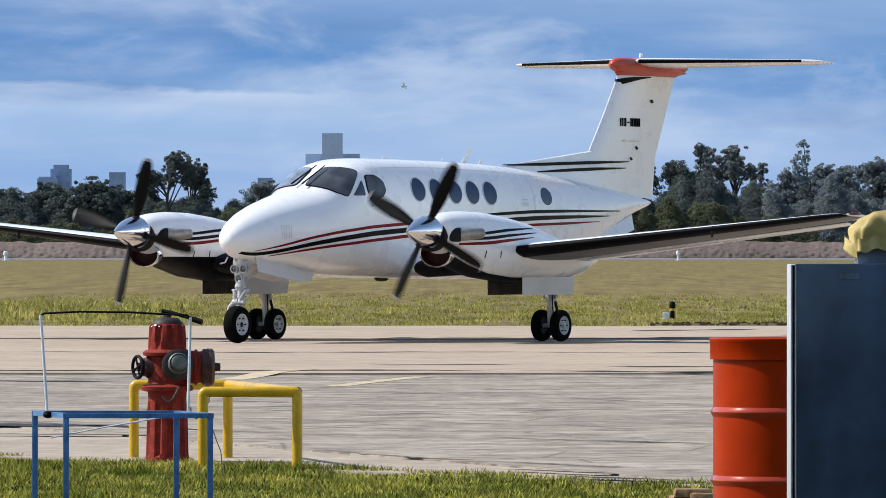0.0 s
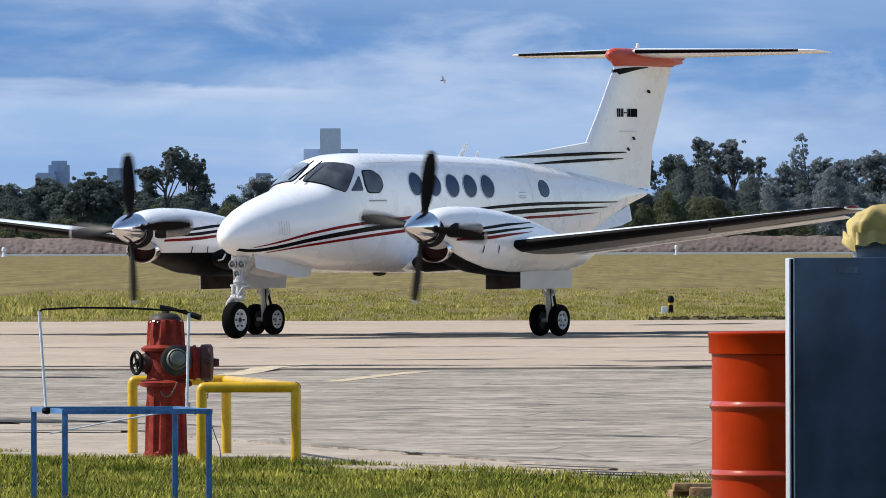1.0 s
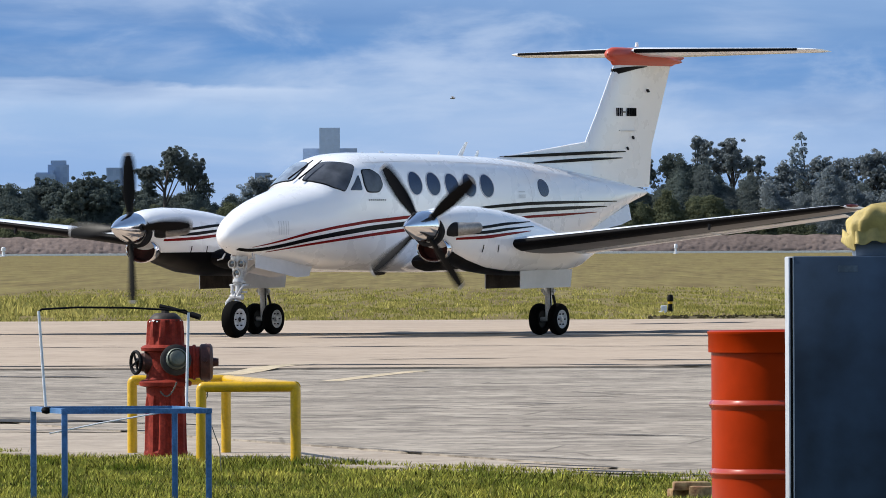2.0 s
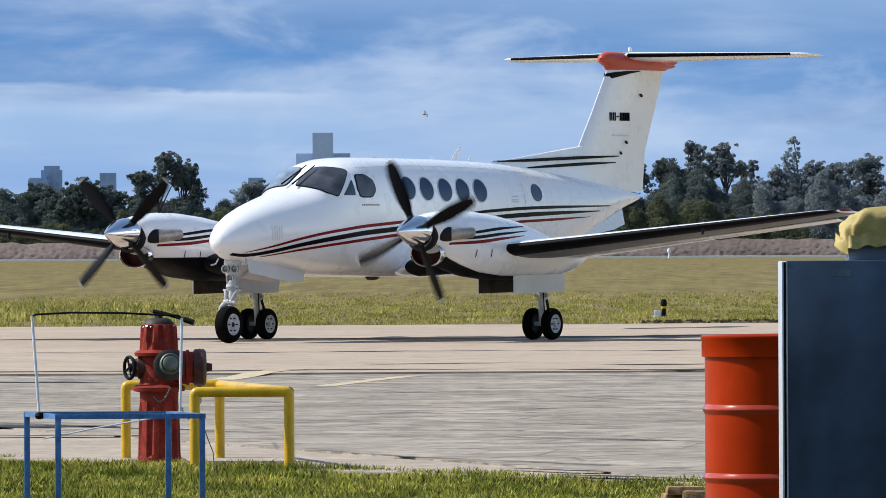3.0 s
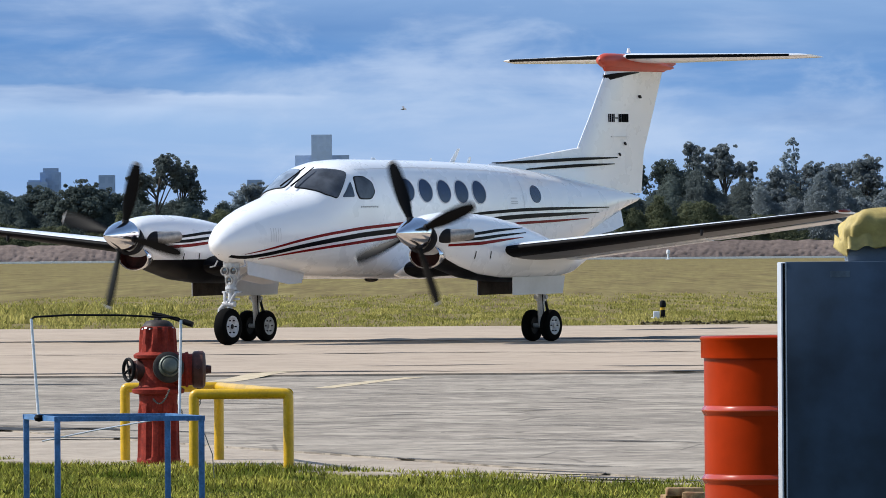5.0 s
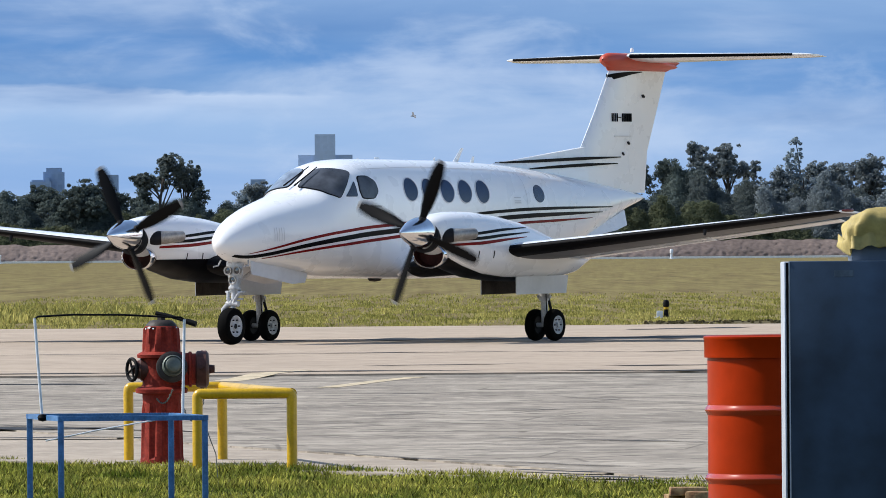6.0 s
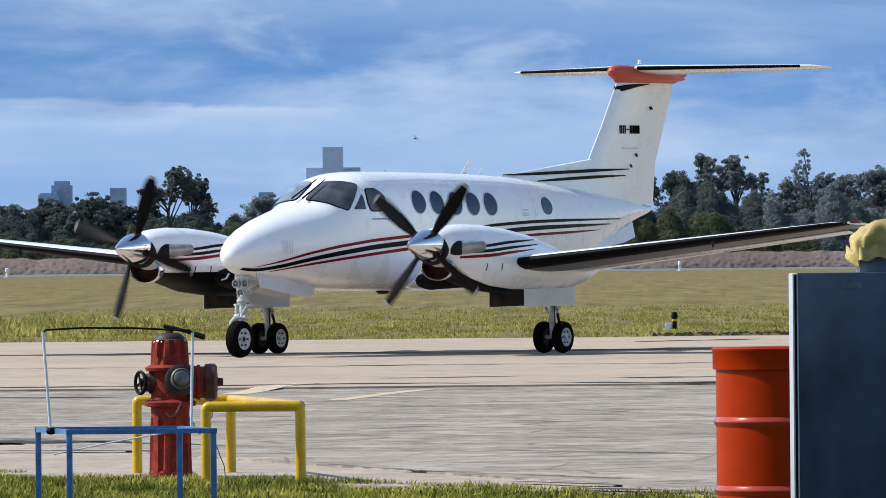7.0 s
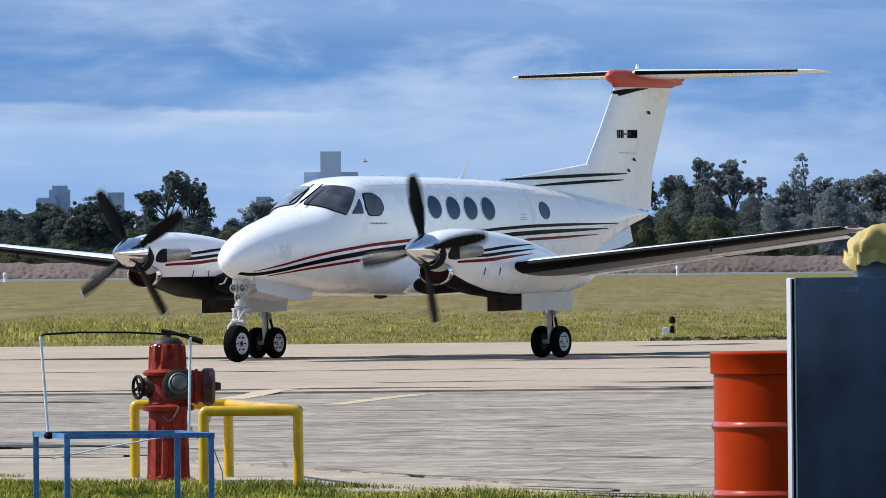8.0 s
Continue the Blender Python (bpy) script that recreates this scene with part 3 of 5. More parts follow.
block(bm, -200, 200, 1588, 1600, -0.06, 0.30)
tagged(part("runway_edge", bm, WHITELINE), "thin white edge of the far runway", "runway", kind="structure")

# a plain unseen wall closes the place behind the camera, added to darken reflections
bm = bmesh.new()
block(bm, -70, 70, -14.6, -14.0, -0.2, 9.0)
tagged(part("reflection_wall", bm, UNSEENWALL), "plain dark grey wall added out of view", "wall", kind="structure")


# ---- the airplane: x forward from the main gear, y to its left, z up ----
PLANE = Matrix.Translation((-0.5404, 130.0, 0.0)) @ Matrix.Rotation(radians(-122.714), 4, "Z")

# station, top, bottom, half width, roundness
HULL = [
    (4.88, 1.55, 1.47, 0.05, 2.0), (4.85, 1.63, 1.41, 0.115, 2.0), (4.76, 1.73, 1.325, 0.205, 2.0), (4.58, 1.845, 1.255, 0.30, 2.05),
    (4.30, 1.965, 1.20, 0.40, 2.1), (3.95, 2.075, 1.165, 0.492, 2.15), (3.55, 2.17, 1.135, 0.58, 2.25), (3.20, 2.245, 1.085, 0.655, 2.35),
    (2.98, 2.30, 1.06, 0.695, 2.45), (2.72, 2.455, 1.03, 0.735, 2.6), (2.45, 2.605, 1.01, 0.76, 2.7), (2.22, 2.69, 1.00, 0.775, 2.75),
    (1.95, 2.74, 0.99, 0.785, 2.8), (1.60, 2.76, 0.98, 0.79, 2.8), (0.80, 2.76, 0.965, 0.79, 2.8), (-0.60, 2.745, 0.955, 0.79, 2.8),
    (-1.80, 2.715, 0.96, 0.785, 2.75), (-2.60, 2.68, 1.00, 0.76, 2.65), (-3.40, 2.615, 1.10, 0.69, 2.5), (-4.40, 2.52, 1.35, 0.56, 2.35),
    (-5.40, 2.41, 1.68, 0.40, 2.2), (-6.30, 2.305, 1.98, 0.23, 2.1), (-6.85, 2.225, 2.11, 0.10, 2.0), (-7.03, 2.19, 2.16, 0.02, 2.0)]


def hull_at(x):
    return [lerp(HULL, x, k) for k in (1, 2, 3, 4)]


def hull_y(x, z):
    """The half width of the hull at station x and height z."""
    t, b, w, n = hull_at(x)
    u = min(1.0, abs((z - (t + b) / 2) / ((t - b) / 2)))
    return w * max(0.0, 1 - u ** n) ** (1 / n)


def hull_z(x, y):
    t, b, w, n = hull_at(x)
    u = min(1.0, abs(y / w))
    return (t + b) / 2 + (t - b) / 2 * max(0.0, 1 - u ** n) ** (1 / n)


def hull_normal(x, z, side):
    e = 0.02
    y = hull_y(x, z)
    nx = -(hull_y(x + e, z) - hull_y(x - e, z)) / (2 * e)
    nz = -(hull_y(x, z + e) - hull_y(x, z - e)) / (2 * e)
    return Vector((nx, side, nz)).normalized() if y > 0 else Vector((0, 0, 1))


def skin(bm, outline, side, off, steps=5):
    """A patch that follows the hull's flank inside an outline of (x, z)."""
    cx, cz = sum(p[0] for p in outline) / len(outline), sum(p[1] for p in outline) / len(outline)
    loops = []
    for s in range(steps + 1):
        k = 1 - s / (steps + 0.001)
        loop = []
        for x, z in outline:
            a, b = cx + (x - cx) * k, cz + (z - cz) * k
            o = off if s else -0.01
            loop.append(Vector((a, side * hull_y(a, b), b)) + hull_normal(a, b, side) * o)
        loops.append(loop)
    loops.insert(1, [Vector((x, side * hull_y(x, z), z)) + hull_normal(x, z, side) * off for x, z in outline])
    rings(bm, loops, caps=False)


def girth(x, y):
    """The angle round the hull at station x that lies y to the side."""
    t, b, w, n = hull_at(x)
    return math.acos(math.copysign(min(1.0, abs(y / w)) ** (n / 2), y))


def on_girth(x, a, off):
    def at(q, g):
        t, b, w, n = hull_at(q)
        ca, sa = math.cos(g), math.sin(g)
        return Vector((q, w * math.copysign(abs(ca) ** (2 / n), ca), (t + b) / 2 + (t - b) / 2 * abs(sa) ** (2 / n)))
    e = 0.02
    n = (at(x, a + e) - at(x, a - e)).cross(at(x + e, a) - at(x - e, a))
    n = n.normalized()
    return at(x, a) + (n if n.z > 0 else -n) * off


def crown(bm, outline, off, steps=12):
    """A patch that follows the hull's top inside an outline of (x, angle)."""
    cx, ca = sum(p[0] for p in outline) / len(outline), sum(p[1] for p in outline) / len(outline)
    loops = [[on_girth(x, a, -0.01) for x, a in outline]]
    for s in range(steps + 1):
        k = 1 - s / (steps + 0.001)
        loops.append([on_girth(cx + (x - cx) * k, ca + (a - ca) * k, off) for x, a in outline])
    rings(bm, loops, caps=False)


def rounded(points, r=0.18, n=5):
    """Corners of an outline cut round."""
    out = []
    m = len(points)
    for i in range(m):
        p, a, b = Vector(points[i]), Vector(points[i - 1]), Vector(points[(i + 1) % m])
        s, e = p.lerp(a, r), p.lerp(b, r)
        for k in range(n + 1):
            u = k / n
            out.append(tuple(s * (1 - u) ** 2 + p * 2 * u * (1 - u) + e * u * u))
        q = p.lerp(b, 0.5)
        out.append(tuple(q))
    return out


def oval(cx, cz, rx, rz, n=28, lean=0.0):
    return [(cx + rx * math.cos(2 * math.pi * i / n) + lean * math.sin(2 * math.pi * i / n), cz + rz * math.sin(2 * math.pi * i / n)) for i in range(n)]


def ribbon(bm, line, width, side, off, surface):
    """A painted band along (x, z) points on a flank."""
    rows = []
    for i, (x, z, w) in enumerate(line):
        w = w * width
        row = []
        for k in (-0.5, 0, 0.5):
            row.append(surface(x, z + w * k, side, off))
        rows.append([bm.verts.new(p) for p in row])
    for a, b in zip(rows, rows[1:]):
        for k in range(2):
            bm.faces.new((a[k], a[k + 1], b[k + 1], b[k]))


def on_hull(x, z, side, off):
    return Vector((x, side * hull_y(x, z), z)) + hull_normal(x, z, side) * off


def fine(points, n=40):
    """Smooth rows between (x, z, width) points."""
    out = []
    x0, x1 = points[0][0], points[-1][0]
    for i in range(n + 1):
        x = x0 + (x1 - x0) * i / n
        rows = sorted(points)
        out.append((x, lerp(rows, x, 1), lerp(rows, x, 2)))
    for _ in range(3):
        out = [out[0]] + [(b[0], (a[1] + 2 * b[1] + c[1]) / 4, (a[2] + 2 * b[2] + c[2]) / 4) for a, b, c in zip(out, out[1:], out[2:])] + [out[-1]]
    return out


def foil(bm, sections, n=14, lo=0.0, hi=1.0, grow=0.0, caps=True, top=None):
    """A wing through (leading x, trailing x, y, z, thickness, drop) sections; lo..hi is the stretch of the chord that is skinned."""
    loops = []
    for lead, trail, y, z, thick, drop in sections:
        c = lead - trail
        up, dn = [], []
        for i in range(n + 1):
            for line, end, flip in ((up, top or hi, 1), (dn, hi, -0.85)):
                u = lo + (end - lo) * (i / n) ** 2
                t = thick * c * 5 * (0.2969 * math.sqrt(u) - 0.126 * u - 0.3516 * u * u + 0.2843 * u ** 3 - 0.1036 * u ** 4) + grow
                line.append((lead - c * u + (grow if u == 0 else 0), y, z - drop * u + t * flip))
        loops.append(up[::-1] + dn[1:])
    rings(bm, loops, caps)


def flat_foil(bm, sections, n=10, lo=0.0, hi=1.0, grow=0.0):
    """An upright fin through (leading x, trailing x, z, thickness) sections."""
    loops = []
    for lead, trail, z, thick in sections:
        c = lead - trail
        up, dn = [], []
        for i in range(n + 1):
            u = lo + (hi - lo) * (i / n) ** 2
            t = thick * c * 5 * (0.2969 * math.sqrt(u) - 0.126 * u - 0.3516 * u * u + 0.2843 * u ** 3 - 0.1036 * u ** 4) + grow
            up.append((lead - c * u + (grow if u == 0 else 0), t, z))
            dn.append((lead - c * u + (grow if u == 0 else 0), -t, z))
        loops.append(up[::-1] + dn[1:])
    rings(bm, loops)


plane = thing("airplane", PLANE, "white twin propeller airplane with red and black stripes, engines running", "airplane")

# hull
bm = bmesh.new()
loops = []
dense = []
for a, b in zip(HULL, HULL[1:]):
    k = max(1, int(abs(a[0] - b[0]) / 0.16))
    dense += [a[0] + (b[0] - a[0]) * i / k for i in range(k)]
for x in dense + [HULL[-1][0]]:
    t, b, w, n = hull_at(x)
    loop = []
    for i in range(56):
        a = 2 * math.pi * i / 56
        ca, sa = math.cos(a), math.sin(a)
        loop.append((x, w * math.copysign(abs(ca) ** (2 / n), ca), (t + b) / 2 + (t - b) / 2 * math.copysign(abs(sa) ** (2 / n), sa)))
    loops.append(loop)
rings(bm, loops)
fuselage = part("fuselage", bm, WHITE, plane, "gloss white fuselage with a pointed nose", sharp=1.2)

# cabin windows on both flanks
for side in (1, -1):
    for x, zc in ((0.87, 2.295), (0.37, 2.285), (-0.14, 2.27), (-0.63, 2.265), (-1.13, 2.26)):
        bm = bmesh.new()
        skin(bm, oval(x, zc, 0.185, 0.172), side, 0.006)
        w = part("cabin_window", bm, CABINGLASS, plane)
        bm = bmesh.new()
        o, i2 = oval(x, zc, 0.198, 0.184), oval(x, zc, 0.183, 0.170)
        rings(bm, [[on_hull(a, b, side, q) for a, b in lp] for lp, q in ((o, -0.004), (o, 0.008), (i2, 0.009), (i2, 0.003))], caps=False)
        part("window_rim", bm, SEAMGREY, w)
    bm = bmesh.new()
    skin(bm, oval(-2.83, 2.23, 0.175, 0.135), side, 0.006)
    part("aft_window", bm, CABINGLASS, plane)
    side_pane = rounded([(2.15, 2.485), (1.93, 2.49), (1.79, 2.41), (1.775, 2.27), (1.89, 2.17), (2.17, 2.17), (2.21, 2.29)], 0.3)
    bm = bmesh.new()
    skin(bm, [(1.99 + (x - 1.99) * 1.11, 2.33 + (z - 2.33) * 1.10) for x, z in side_pane], side, 0.004)
    w = part("side_window_frame", bm, BLACKPAINT, plane)
    bm = bmesh.new()
    skin(bm, side_pane, side, 0.009)
    part("side_window", bm, COCKPIT, w)
    quarter = rounded([(2.27, 2.425), (2.29, 2.19), (2.55, 2.19)], 0.12)
    bm = bmesh.new()
    skin(bm, quarter, side, 0.008)
    part("quarter_window", bm, GLASS, plane)
    front = [(x, girth(x, y * side)) for x, y in ((2.93, 0.075), (2.47, 0.075), (2.36, 0.36), (2.22, 0.55), (2.47, 0.645), (2.66, 0.675), (2.81, 0.56), (2.90, 0.34))]
    smooth = []
    for p, q in zip(front, front[1:] + front[:1]):
        smooth += [(p[0] + (q[0] - p[0]) * k / 6, p[1] + (q[1] - p[1]) * k / 6) for k in range(6)]
    for _ in range(2):
        smooth = [((a[0] + b[0] * 2 + d[0]) / 4, (a[1] + b[1] * 2 + d[1]) / 4) for a, b, d in zip(smooth[-1:] + smooth[:-1], smooth, smooth[1:] + smooth[:1])]
    mx, ma = sum(p[0] for p in smooth) / len(smooth), sum(p[1] for p in smooth) / len(smooth)
    bm = bmesh.new()
    crown(bm, [(mx + (x - mx) * 1.03, ma + (a - ma) * 1.025) for x, a in smooth], 0.010)
    w = part("windscreen_frame", bm, BLACKPAINT, plane)
    bm = bmesh.new()
    crown(bm, smooth, 0.018)
    part("windscreen", bm, COCKPIT if side > 0 else PALEGLASS, w)
    # wiper, parked aslant on the inner edge of its pane
    bm = bmesh.new()
    y0, y1 = (0.10, 0.17) if side > 0 else (-0.09, 0.02)
    arm = [Vector((x, y, hull_z(x, y) + 0.075)) for x, y in ((3.02, y0), (2.76, (y0 + y1) / 2), (2.52, y1))]
    tube(bm, arm, [0.014, 0.010, 0.008], 6)
    part("wiper", bm, BLACKROD, plane)

# painted bands along the flanks
BANDS = [
    (REDPAINT, [(4.50, 1.360, 0.2), (4.05, 1.442, 0.8), (3.52, 1.556, 1.0), (2.94, 1.647, 1.1), (2.14, 1.73, 1.2), (1.2, 1.785, 1.2), (0.0, 1.86, 1.0)], 0.041),
    (BLACKPAINT, [(4.80, 1.362, 0.4), (4.74, 1.342, 0.6), (4.68, 1.323, 0.8), (4.55, 1.300, 0.95), (4.39, 1.318, 1.0), (4.01, 1.370, 1.1), (3.5, 1.465, 1.2), (2.93, 1.545, 1.4), (2.14, 1.63, 1.5), (1.2, 1.69, 1.5), (0.0, 1.77, 1.0)], 0.052),
    (REDPAINT, [(4.2, 1.290, 0.3), (3.47, 1.392, 0.9), (2.91, 1.456, 1.0), (2.11, 1.53, 1.2), (1.19, 1.60, 1.3), (0.0, 1.68, 1.0)], 0.040),
    (BLACKPAINT, [(-0.2, 1.88, 0.4), (-1.22, 1.945, 1.0), (-2.28, 1.99, 1.1), (-3.4, 2.01, 1.0), (-5.5, 2.03, 0.3)], 0.048),
    (BLACKPAINT, [(-0.3, 1.77, 0.4), (-1.69, 1.865, 1.3), (-2.62, 1.90, 1.3), (-4.0, 1.93, 0.9), (-5.1, 1.95, 0.2)], 0.055),
    (REDPAINT, [(-1.0, 1.72, 0.4), (-2.28, 1.79, 1.0), (-3.38, 1.82, 1.0), (-4.7, 1.86, 0.2)], 0.042)]
for paint, line, width in BANDS:
    for side in (1, -1):
        bm = bmesh.new()
        ribbon(bm, fine(line), width * 0.95, side, 0.005, on_hull)
        part("stripe", bm, paint, plane)

for side in (1, -1):
    for line in ([(2.0, 2.60, 1), (0.5, 2.635, 1), (-1.5, 2.60, 1), (-2.9, 2.53, 1)],):
        bm = bmesh.new()
        ribbon(bm, fine(line, 30), 0.010, side, 0.003, on_hull)
        part("panel_seam", bm, SEAMGREY, plane)
    for x, z0, z1 in ((-2.42, 1.95, 2.55),):
        bm = bmesh.new()
        rows = [[bm.verts.new(on_hull(x + s * 0.004, z0 + (z1 - z0) * k / 14, side, 0.003)) for s in (-1, 1)] for k in range(15)]
        for p, q in zip(rows, rows[1:]):
            bm.faces.new((p[0], p[1], q[1], q[0]))
        part("panel_seam", bm, SEAMGREY, plane)

# fin with its long front fillet
bm = bmesh.new()
flat_foil(bm, [(-4.98, -7.10, 2.25, 0.08), (-5.15, -7.18, 2.9, 0.085), (-5.60, -7.46, 3.5, 0.085), (-6.08, -7.78, 4.20, 0.085)])
fin = part("fin", bm, WHITE, plane, "tall white swept fin")
bm = bmesh.new()
spine = []
for i in range(17):
    u = i / 16
    x = -2.60 - 2.66 * u
    top = 2.70 + 0.27 * u
    base = hull_z(x, 0) - 0.06
    w = 0.02 + 0.055 * u
    spine.append([(x, -w * 1.3, base), (x, -w, (base + top) / 2), (x, -w * 0.5, top - 0.01), (x, 0, top), (x, w * 0.5, top - 0.01), (x, w, (base + top) / 2), (x, w * 1.3, base)])
rings(bm, spine)
part("dorsal_fillet", bm, WHITE, plane)


def fin_side(x, z, side, off):
    """On the fillet or the fin, whichever stands further out."""
    u = min(1.0, max(0.0, (-2.60 - x) / 2.66))
    w = 0.02 + 0.055 * u * 1.1
    lead = -5.0 - 0.35 * max(0.0, z - 2.25)
    if x < lead:
        c = 2.1
        v = min(1.0, (lead - x) / c)
        w = max(w * (1 - v), 0.085 * c * 5 * (0.2969 * math.sqrt(v) - 0.126 * v - 0.3516 * v * v + 0.2843 * v ** 3 - 0.1036 * v ** 4))
    return Vector((x, side * (w + off), z))


for side in (1, -1):
    for line in ([(-2.75, 2.715, 0.4), (-3.6, 2.735, 1.0), (-5.2, 2.785, 1.1), (-6.25, 2.81, 0.3)],
                 [(-3.6, 2.62, 0.4), (-4.3, 2.65, 1.0), (-5.2, 2.685, 1.1), (-6.15, 2.71, 0.3)]):
        bm = bmesh.new()
        ribbon(bm, fine(line, 24), 0.046, side, 0.014, fin_side)
        part("stripe", bm, BLACKPAINT, plane)
    # plain bars where the registration stands
    bm = bmesh.new()
    lo, hi = min(side * 0.05, side * 0.098), max(side * 0.05, side * 0.098)
    for i in range(6):
        x = -6.02 - i * 0.103
        if i == 2:
            block(bm, x - 0.028, x + 0.028, lo, hi, 3.42, 3.438)
        else:
            block(bm, x - 0.033, x - 0.022, lo, hi, 3.365, 3.495)
            block(bm, x + 0.018, x + 0.026, lo, hi, 3.365, 3.495)
    part("registration", bm, BLACKPAINT, plane, "row of dark registration bars")
    bm = bmesh.new()
    block(bm, -6.55, -6.06, min(side * 0.05, side * 0.1), max(side * 0.05, side * 0.1), 3.13, 3.145)
    part("trim_strip", bm, GREYWHITE, plane)
    for x, z in ((-6.50, 3.03), (-6.33, 2.86), (-6.96, 3.77)):
        bm = bmesh.new()
        block(bm, x - 0.028, x + 0.028, min(0, side * 0.092), max(0, side * 0.092), z - 0.011, z + 0.011, m=Matrix.Translation((x, 0, z)) @ Matrix.Rotation(radians(-40), 4, "Y") @ Matrix.Translation((-x, 0, -z)))
        part("static_port", bm, DARKMETAL, plane)
    bm = bmesh.new()
    ribbon(bm, [(-5.985, 4.055, 1.7), (-6.03, 4.06, 1.8), (-6.12, 4.075, 1.7), (-6.3, 4.10, 1.4), (-6.6, 4.13, 0.8), (-6.92, 4.15, 0.2)], 0.055, side, 0.0, lambda x, z, s, o: Vector((x, s * (0.012 + 0.075 * min(1.0, max(0.0, (-6.0 - x) / 0.30)) ** 0.55), z)))
    part("fin_flash", bm, BLACKPAINT, plane)

# red bullet, tailplane and its boots
bm = bmesh.new()
lathe(bm, [(0.01, 0.0), (0.075, 0.04), (0.115, 0.16), (0.13, 0.45), (0.135, 0.9), (0.125, 1.3), (0.08, 1.8), (0.035, 2.15), (0.008, 2.26)],
      Matrix.Translation((-5.86, 0, 4.335)) @ Matrix.Rotation(radians(-92.5), 4, "Y") @ Matrix.Diagonal((1.0, 1.05, 1, 1)))
part("tail_bullet", bm, TAILRED, plane, "orange-red fairing on top of the fin")
bm = bmesh.new()
flat_foil(bm, [(-6.02, -7.80, 4.165, 0.09), (-5.98, -7.98, 4.22, 0.11), (-5.96, -8.20, 4.30, 0.11), (-6.05, -8.05, 4.37, 0.09)])
part("tail_fairing", bm, TAILRED, plane)
for side in (1, -1):
    sec = [(-6.42, -8.02, 0.10 * side, 4.392, 0.095, 0.075), (-7.36, -8.02, 2.68 * side, 4.388, 0.10, 0.04), (-7.50, -8.02, 2.81 * side, 4.388, 0.06, 0.03)]
    bm = bmesh.new()
    foil(bm, sec)
    stab = part("tailplane", bm, WHITE, plane, "white horizontal tailplane")
    bm = bmesh.new()
    foil(bm, [(-6.435, -8.02, 0.14 * side, 4.392, 0.095, 0.0745), (-7.324, -8.02, 2.58 * side, 4.3882, 0.0998, 0.0414)], 16, 0.0, 0.020, 0.009, top=0.012)
    part("deice_boot", bm, BOOT, stab, "black rubber strip on the leading edge")
bm = bmesh.new()
tube(bm, [(-6.75, 0, 4.46), (-6.75, 0, 4.53)], [0.035, 0.02], 10)
part("beacon", bm, WHITE, plane)
# ventral fin below the tail cone
for side in (1, -1):
    bm = bmesh.new()
    loop = [(-4.6, 0.30 * side, 1.52), (-6.10, 0.22 * side, 1.98), (-6.05, 0.30 * side, 1.74), (-5.7, 0.32 * side, 1.66)]
    rings(bm, [[Vector(p) + Vector((0, 0.012 * s, 0)) for p in loop] for s in (1, -1)])
    part("ventral_fin", bm, WHITE, plane)
bm = bmesh.new()
flat_foil(bm, [(-4.9, -6.24, 1.66, 0.05), (-4.4, -6.40, 2.06, 0.06)])
part("tail_keel", bm, WHITE, plane)

# aerials on the roof
for x, h, sweep, w in ((-1.46, 0.23, 0.25, 0.16), (-1.95, 0.12, 0.09, 0.12), (0.72, 0.05, 0.03, 0.2), (-0.9, 0.07, 0.05, 0.08), (1.2, 0.03, 0.02, 0.1)):
    z = hull_z(x, 0) - 0.02
    bm = bmesh.new()
    flat_foil(bm, [(x, x - w, z, 0.14), (x - sweep, x - sweep - w * 0.5, z + h, 0.12)])
    part("aerial", bm, WHITE, plane)
bm = bmesh.new()
z = hull_at(0.8)[1] - 0.014
tube(bm, [(0.98, 0.05, z + 0.02), (0.93, 0.05, z), (0.80, 0.05, z - 0.008), (0.66, 0.05, z), (0.60, 0.05, z + 0.02)], [0.008, 0.020, 0.024, 0.020, 0.008], 12)
part("belly_aerial", bm, DOORINNER, plane, "dark flattened aerial under the belly")
# grille and lettering bars on the nose and below the cockpit
bm = bmesh.new()
for i in range(5):
    x = 4.09 - i * 0.045
    ribbon(bm, [(x, 1.64, 1.0), (x - 0.012, 1.64, 1.0)], 0.20, 1, 0.006, on_hull)
part("nose_grille", bm, GREYWHITE, plane)
bm = bmesh.new()
for i in range(9):
    x = 2.17 - i * 0.052
    ribbon(bm, [(x, 2.045 + 0.004 * (i % 2), 1.0), (x - 0.030, 2.045 + 0.004 * (i % 2), 1.0)], 0.024, 1, 0.006, on_hull)
part("lettering", bm, LETTERGREY, plane, "small grey name bars")
bm = bmesh.new()
for z in (2.17, 2.12, 2.09):
    ribbon(bm, [(-2.02, z, 1.0), (-2.22, z, 1.0)], 0.012, 1, 0.006, on_hull)
part("lettering", bm, SEAMGREY, plane)
for s in (1, -1):
    bm = bmesh.new()
    tube(bm, [(4.47, 0.24 * s, 1.27), (4.50, 0.27 * s, 1.19), (4.62, 0.27 * s, 1.175)], 0.012, 6)
    part("pitot_tube", bm, STRUT, plane, "short white bent tube")

